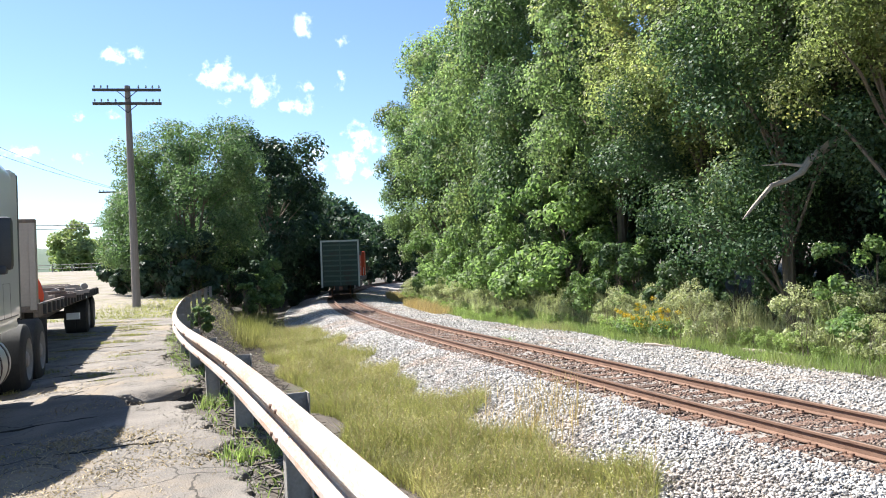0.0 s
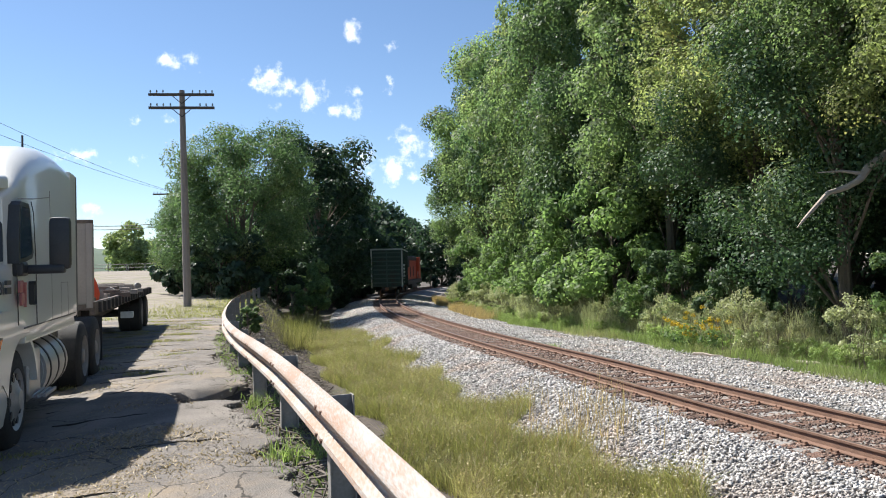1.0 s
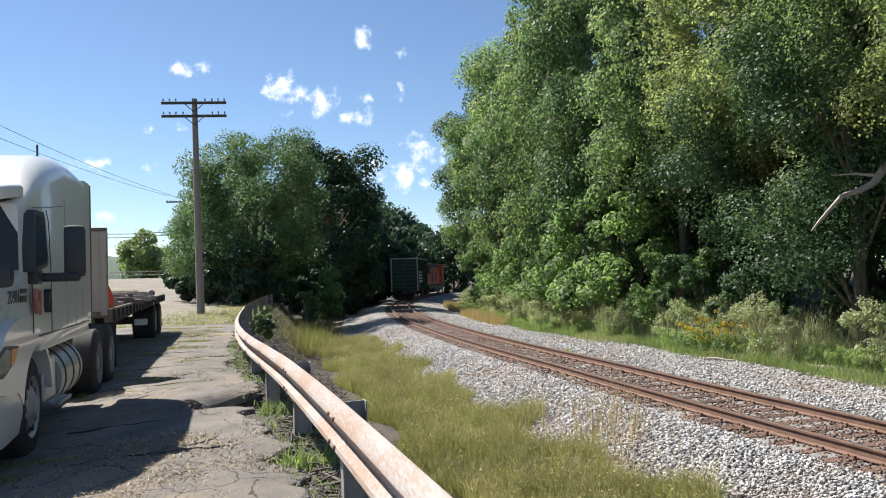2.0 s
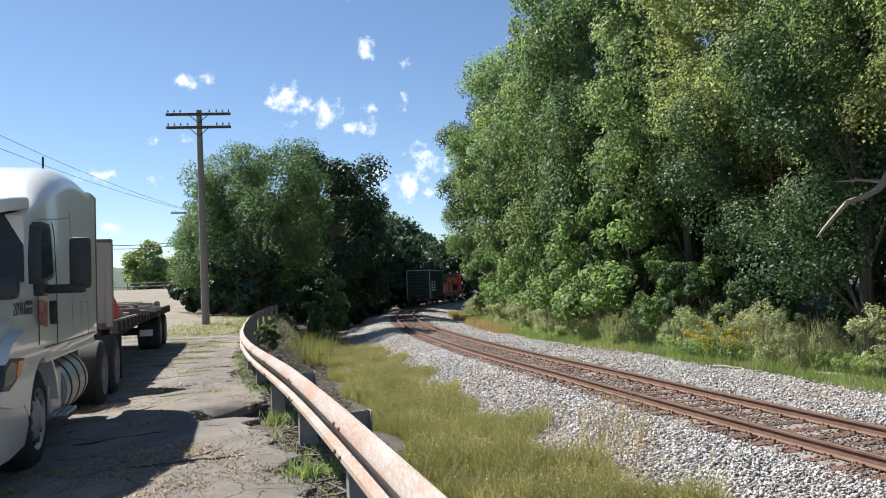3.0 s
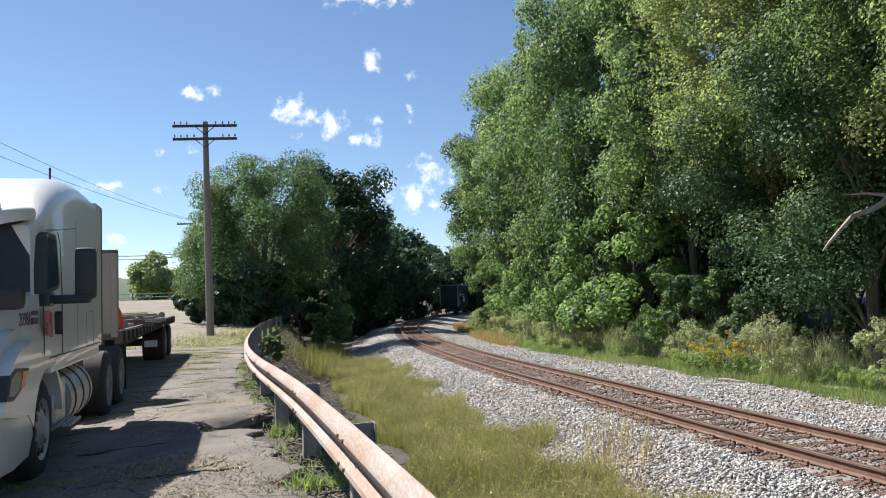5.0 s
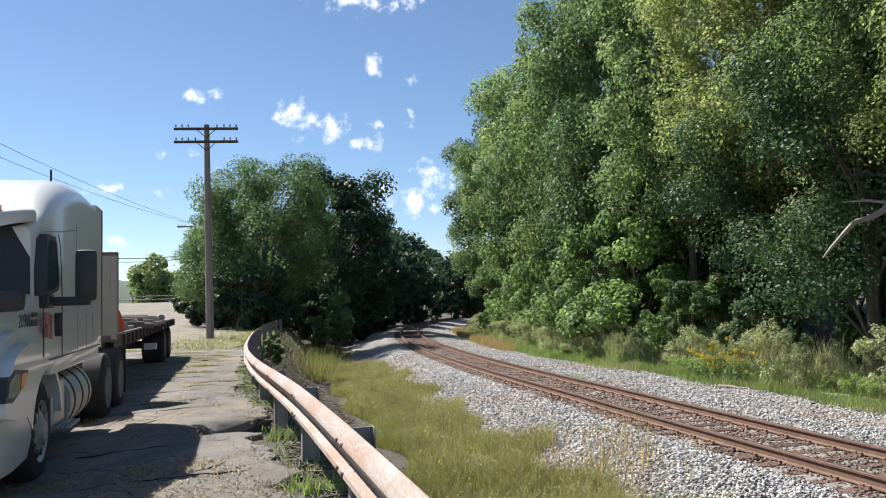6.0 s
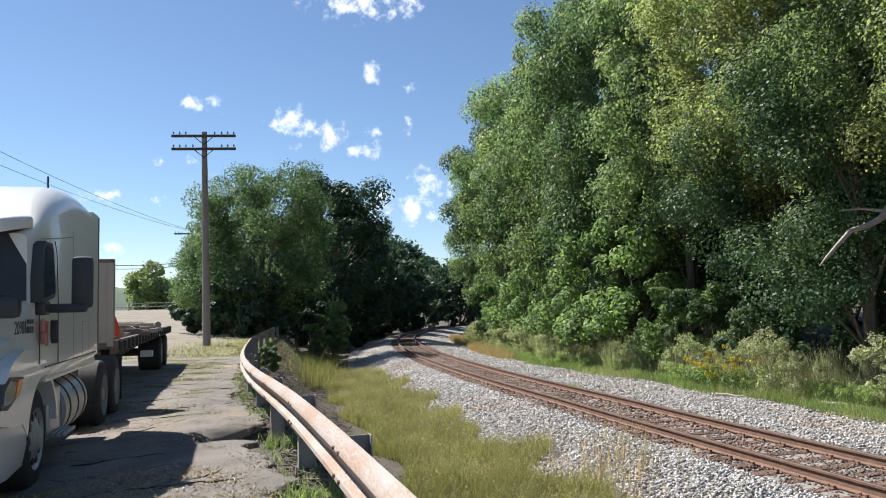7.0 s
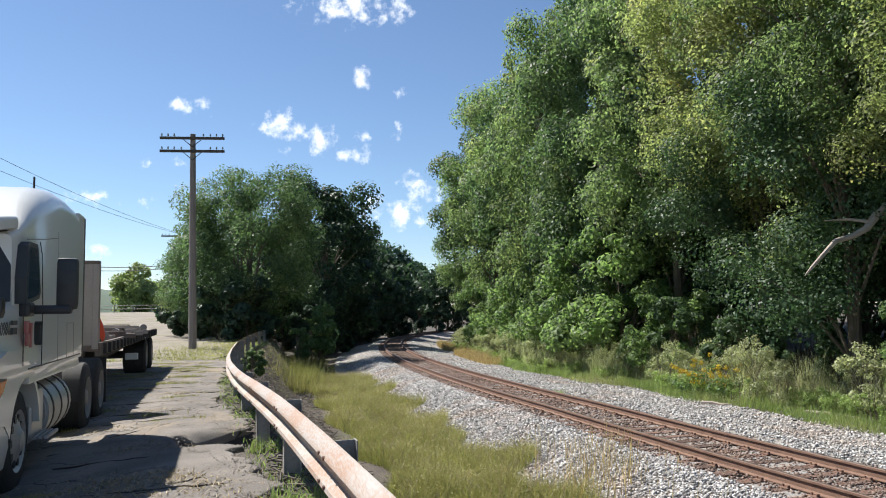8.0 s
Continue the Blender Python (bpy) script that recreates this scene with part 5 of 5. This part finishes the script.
# ---- lot details: broken edge, cracks, log pile ----
def make_lot_details():
    rng = random.Random(12)
    def crack(x0, y0, x1, y1, w, label="dark crack across the asphalt"):
        bm = bmesh.new()
        n = 14
        rows = []
        for k in range(n + 1):
            f = k / n
            x, y = x0 + (x1 - x0) * f, y0 + (y1 - y0) * f + rng.uniform(-0.035, 0.035)
            ww = w * (0.35 + 0.65 * math.sin(math.pi * min(max(f, 0.06), 0.94))) * rng.uniform(0.6, 1.3)
            z = float(ground_z(x, y)) + 0.051
            rows.append([(x, y - ww, z), (x, y + ww, z), (x, y + ww, z - 0.03), (x, y - ww, z - 0.03)])
        loft(bm, rows)
        tagged(link("pavement_crack", bm, "crack"), label, "crack", kind="structure")
    for y in (5.4, 6.9, 8.4, 9.1, 11.2, 12.2, 13.6, 15.0, 16.6, 18.4, 20.2, 22.4, 24.6):
        xr = float(lot_edge(y)) - rng.uniform(0.05, 0.5)
        crack(xr - rng.uniform(0.9, 1.9), y + rng.uniform(-0.25, 0.1), xr, y + rng.uniform(-0.1, 0.2), rng.uniform(0.006, 0.016))
    for k in range(7):
        y = 5.5 + k * 1.1
        x = float(lot_edge(y)) - rng.uniform(0.3, 1.4)
        crack(x, y, x + rng.uniform(0.15, 0.5), y + rng.uniform(0.3, 0.7), 0.007)

    # slabs that sag into the washed-out bite
    def slab(x, y, w, d, turn, tilt, lift):
        bm = bmesh.new()
        n = 13
        ring = [(w * math.cos(a) * rng.uniform(0.8, 1.1), d * math.sin(a) * rng.uniform(0.8, 1.1)) for a in [k * 2 * math.pi / n for k in range(n)]]
        loft(bm, [[(u, v, -0.07) for u, v in ring], [(u, v, 0.0) for u, v in ring], [(u * 0.95, v * 0.95, 0.01) for u, v in ring]])
        o = tagged(link("broken_slab", bm, "slab"), "broken tilted slab of old asphalt at the lot's edge", "slab")
        p = place(x, y, lift)
        o.matrix_basis = pose(p.x, p.y, p.z, tilt, -tilt * 0.6, turn)
    slab(-2.55, 9.15, 0.32, 0.14, 5, 14, 0.16)
    slab(-2.05, 8.92, 0.24, 0.13, 40, -8, 0.03)
    slab(-1.72, 8.2, 0.20, 0.13, 10, 8, -0.01)


make_lot_details()


def make_logs():
    rng = random.Random(3)
    for k in range(9):
        x, y = -17.4 + k * 0.85, 62.5 - k * 0.35 + rng.uniform(-0.3, 0.3)
        a = rng.uniform(-15, 15)
        L = rng.uniform(1.0, 1.8)
        bm = tube(bmesh.new(), [(-L, 0, 0.16), (0, 0.04, 0.17), (L, 0, 0.15)], [0.16, 0.17, 0.13], 10)
        o = tagged(link("log", bm, "dead_wood" if k % 3 else "bark", smooth=True), "old grey log lying at the back of the lot", "log", group="logs at the back of the lot")
        p = place(x, y, 0.02)
        o.matrix_basis = pose(p.x, p.y, p.z, 0, 0, a - 15)


make_logs()


# ---- far left: field, fence, tree and hills ----
def make_distance():
    t = tree("field_tree", 51, 12.5, 7.2, 0.0, 8000, 0.8, "far_green", "lone round leafy tree in the field beyond the road", clumps=150, trunk=0.3, puff=1.2)
    set_at(t, -54, 142, 0, 0.72)
    for i, (x, y, s) in enumerate(((-78, 165, 0.7), (-92, 170, 0.7), (-52, 190, 0.55), (-108, 180, 0.7), (-46, 200, 0.55), (-126, 190, 0.7), (-68, 195, 0.72))):
        again(t, x, y, i * 66, s, label="distant leafy tree beyond the field")
    rows = []
    for k in range(60):
        a = radians(-75 + 70 * k / 59)
        h = 20 + 7 * math.sin(k * 0.31) + 4 * math.sin(k * 0.9 + 1) + 2 * math.sin(k * 2.1)
        d = Vector((math.sin(a), math.cos(a), 0))
        rows.append([d * 700 + Vector((0, 0, -5)), d * 760 + Vector((0, 0, h * 0.7)), d * 820 + Vector((0, 0, h)), d * 1000 + Vector((0, 0, h * 0.8)), d * 1100 + Vector((0, 0, -5))])
    tagged(link("far_hills", loft(bmesh.new(), rows, close=False, caps=False), "hill_green", smooth=True), "low wooded hills on the horizon", "hills", kind="structure")
    f = tagged(empty("field_fence"), "pale rail fence along the field", "fence")
    for k in range(14):
        x, y = -70 + k * 2.6, 112 + k * 0.25
        part("fence_post", boxed(x - 0.06, x + 0.06, y - 0.06, y + 0.06, place(x, y).z - 0.1, place(x, y).z + 1.15), "post", f)
    for z in (0.55, 1.05):
        part("fence_rail", tube(bmesh.new(), [(-70 + k * 2.6, 112 + k * 0.25, place(-70 + k * 2.6, 112 + k * 0.25).z + z) for k in range(14)], [0.05] * 14, 5), "post", f)


make_distance()


# ---- the dead limb and the yellow flowers at the wood's edge ----
def make_wood_details():
    bm = tube(bmesh.new(), [(0.8, 0.1, 1.1), (0, 0, 0.55), (-0.35, -0.1, 0.12), (-0.75, -0.15, -0.1), (-1.25, -0.2, -0.25), (-1.6, -0.25, -0.62), (-1.95, -0.3, -1.0), (-2.15, -0.3, -1.25)], [0.15, 0.12, 0.10, 0.085, 0.075, 0.06, 0.045, 0.015], 8)
    tube(bm, [(-0.2, -0.1, 0.3), (-0.7, 0.1, 0.42), (-1.3, 0.2, 0.40)], [0.06, 0.04, 0.015], 6)
    o = tagged(link("dead_branch", bm, "dead_wood", smooth=True), "bare grey broken limb hanging out of the wood", "branch")
    o.matrix_basis = pose(11.85, 20.0, 3.6) @ Matrix.Diagonal((1, 1, 0.9, 1))
    for x, y, turn, L in ((10.9, 20.6, -62, 1.1), (8.9, 24.2, -50, 0.5)):
        bm = tube(bmesh.new(), [(-L, 0, 0.05), (-L * 0.3, 0.06, 0.07), (L * 0.4, -0.04, 0.05), (L, 0.05, 0.06)], [0.05, 0.045, 0.035, 0.015], 7)
        o = tagged(link("fallen_branch", bm, "dead_wood", smooth=True), "bare fallen branch lying at the edge of the ballast", "branch")
        p = place(x, y, 0.03)
        o.matrix_basis = pose(p.x, p.y, p.z, 0, 0, turn)
    rng = np.random.default_rng(77)
    for k, (x, y) in enumerate(((9.3, 26.2), (9.7, 25.6), (9.0, 27.0))):
        c = rng.normal(scale=(0.35, 0.3, 0.22), size=(14, 3)) + np.array([0, 0, 0.9])
        g = tagged(empty("goldenrod"), "clump of yellow goldenrod flowers in the verge", "flowers")
        for head in c:
            v, f = leaves(rng, head[None], np.full(1, 0.10), 50, 0.05)
            raw_mesh("flower_head", v, f, "leaf_gold", g)
        v, f = leaves(rng, c - np.array([0, 0, 0.5]), np.full(14, 0.2), 600, 0.10)
        raw_mesh("foliage", v, f, "leaf_vine", g)
        set_at(g, x, y)


make_wood_details()


# ---- the train ----
def bogie(parent, x, mat="loco_black"):
    b = part("bogie", box(box(boxed(x - 1.3, x + 1.3, 0.85, 1.0, 0.35, 0.75, 0.05), x - 1.3, x + 1.3, -1.0, -0.85, 0.35, 0.75, 0.05), x - 0.3, x + 0.3, -0.9, 0.9, 0.4, 0.7), mat, parent, "dark cast steel bogie")
    for dx in (-0.88, 0.88):
        for y in (-0.75, 0.75):
            part("wheel", rod(bmesh.new(), (x + dx, y - 0.06, 0.44), (x + dx, y + 0.06, 0.44), 0.44, sides=20), "rail_rust", b)
    return b


def make_boxcar():
    t = tagged(empty("boxcar"), "dark green ribbed boxcar rolling away round the bend", "freight car")
    part("body", boxed(-8.0, 8.0, -1.5, 1.5, 1.1, 4.75, 0.05), "car_green", t, "dark green steel body")
    for x in (-8.04,):
        for z in np.arange(1.5, 4.6, 0.42):
            o = part("end_rib", boxed(x - 0.05, x + 0.05, -1.35, 1.35, z - 0.06, z + 0.06, 0.02), "car_rib", t)
    part("end_post", boxed(-8.12, -8.02, -0.05, 0.05, 1.1, 4.7), "car_rib", t)
    for y in (-1.5, 1.5):
        part("corner_post", boxed(-8.10, -7.95, y - 0.07, y + 0.07, 1.0, 4.8), "car_trim", t, "pale corner post")
    part("roof_edge", box(box(boxed(-8.08, 8.08, -1.58, -1.48, 4.72, 4.82), -8.08, 8.08, 1.48, 1.58, 4.72, 4.82), -8.1, -7.98, -1.58, 1.58, 4.70, 4.84), "car_trim", t, "pale roof edge")
    for x in np.arange(-7.4, 7.6, 1.0):
        for y in (1.48, -1.58):
            part("side_rib", boxed(x - 0.05, x + 0.05, y, y + 0.10, 1.15, 4.7), "car_green", t)
    for z in np.arange(1.5, 3.2, 0.36):
        part("ladder_rung", boxed(-7.9, -7.3, -1.68, -1.64, z, z + 0.07), "paper", t, "white ladder rung")
    letters = bmesh.new()
    for k, (x, w) in enumerate(((-5.8, 1.8), (-3.4, 1.6))):
        for j in range(4):
            box(letters, x - w / 2, x + w / 2 - 0.2 * j, -1.60, -1.585, 2.0 + 0.36 * j, 2.2 + 0.36 * j)
    part("side_lettering", letters, "paper", t, "white lettering too small to read")
    bogie(t, -5.8)
    bogie(t, 5.8)
    part("coupler", boxed(-8.9, -8.0, -0.15, 0.15, 0.75, 1.05, 0.04), "rail_rust", t, "rusty coupler")
    part("underframe", boxed(-7.8, 7.8, -0.5, 0.5, 0.75, 1.1), "loco_black", t)
    part("end_step", box(boxed(-8.1, -7.95, 1.2, 1.5, 0.4, 0.46), -8.1, -7.95, -1.5, -1.2, 0.4, 0.46), "car_trim", t)
    return t


def make_loco():
    t = tagged(empty("locomotive"), "orange diesel locomotive with a black roof rounding the bend", "locomotive")
    part("frame_sill", boxed(-9, 9, -1.5, 1.5, 1.0, 1.5, 0.04), "loco_black", t)
    part("hood", boxed(-8.0, 5.5, -1.1, 1.1, 1.5, 4.0, 0.12), "loco_orange", t, "orange engine hood")
    part("roof", boxed(-8.0, 5.5, -1.15, 1.15, 4.0, 4.55, 0.12), "loco_black", t, "black roof")
    part("cab", boxed(5.5, 7.6, -1.5, 1.5, 1.5, 4.5, 0.12), "loco_orange", t)
    part("nose", boxed(7.6, 8.9, -0.9, 0.9, 1.5, 3.2, 0.12), "loco_orange", t)
    for y in (1.1, -1.25):
        part("radiator", boxed(-7.4, -5.0, y, y + 0.15, 3.1, 4.2), "loco_black", t, "dark radiator grille")
    for x in (-3.2, 0.6):
        part("door_panel", boxed(x, x + 0.9, -1.13, -1.1, 1.9, 3.2), "loco_black", t)
    for x in (-8.3, 5.0):
        for s in (1, -1):
            part("handrail_post", rod(bmesh.new(), (x, s * 1.35, 1.5), (x, s * 1.35, 2.5), 0.03, sides=6), "paper", t, "white handrail")
    part("roof_rail", boxed(-8.4, -8.2, -1.2, 1.2, 4.4, 4.55), "car_trim", t)
    part("fuel_tank", boxed(-2.5, 2.5, -1.3, 1.3, 0.4, 1.0, 0.1), "loco_black", t)
    bogie(t, -6.0)
    bogie(t, 6.0)
    return t


boxcar, loco = make_boxcar(), make_loco()


def motions():
    """The train draws away along the bend, a little faster with time."""
    for thing, ahead in ((boxcar, 8.0), (loco, 26.8)):
        rows = []
        for k in range(17):
            t = k * 0.5
            p, a = on_track(TAIL + PACE * t + GAIN * t * t + ahead)
            rows.append((t, pose(p.x, p.y, rail_z(p.y), 0, 0, 90 - math.degrees(a))))
        walk(thing, rows)


TAIL, PACE, GAIN = -17.5, 12.0, 0.167
motions()
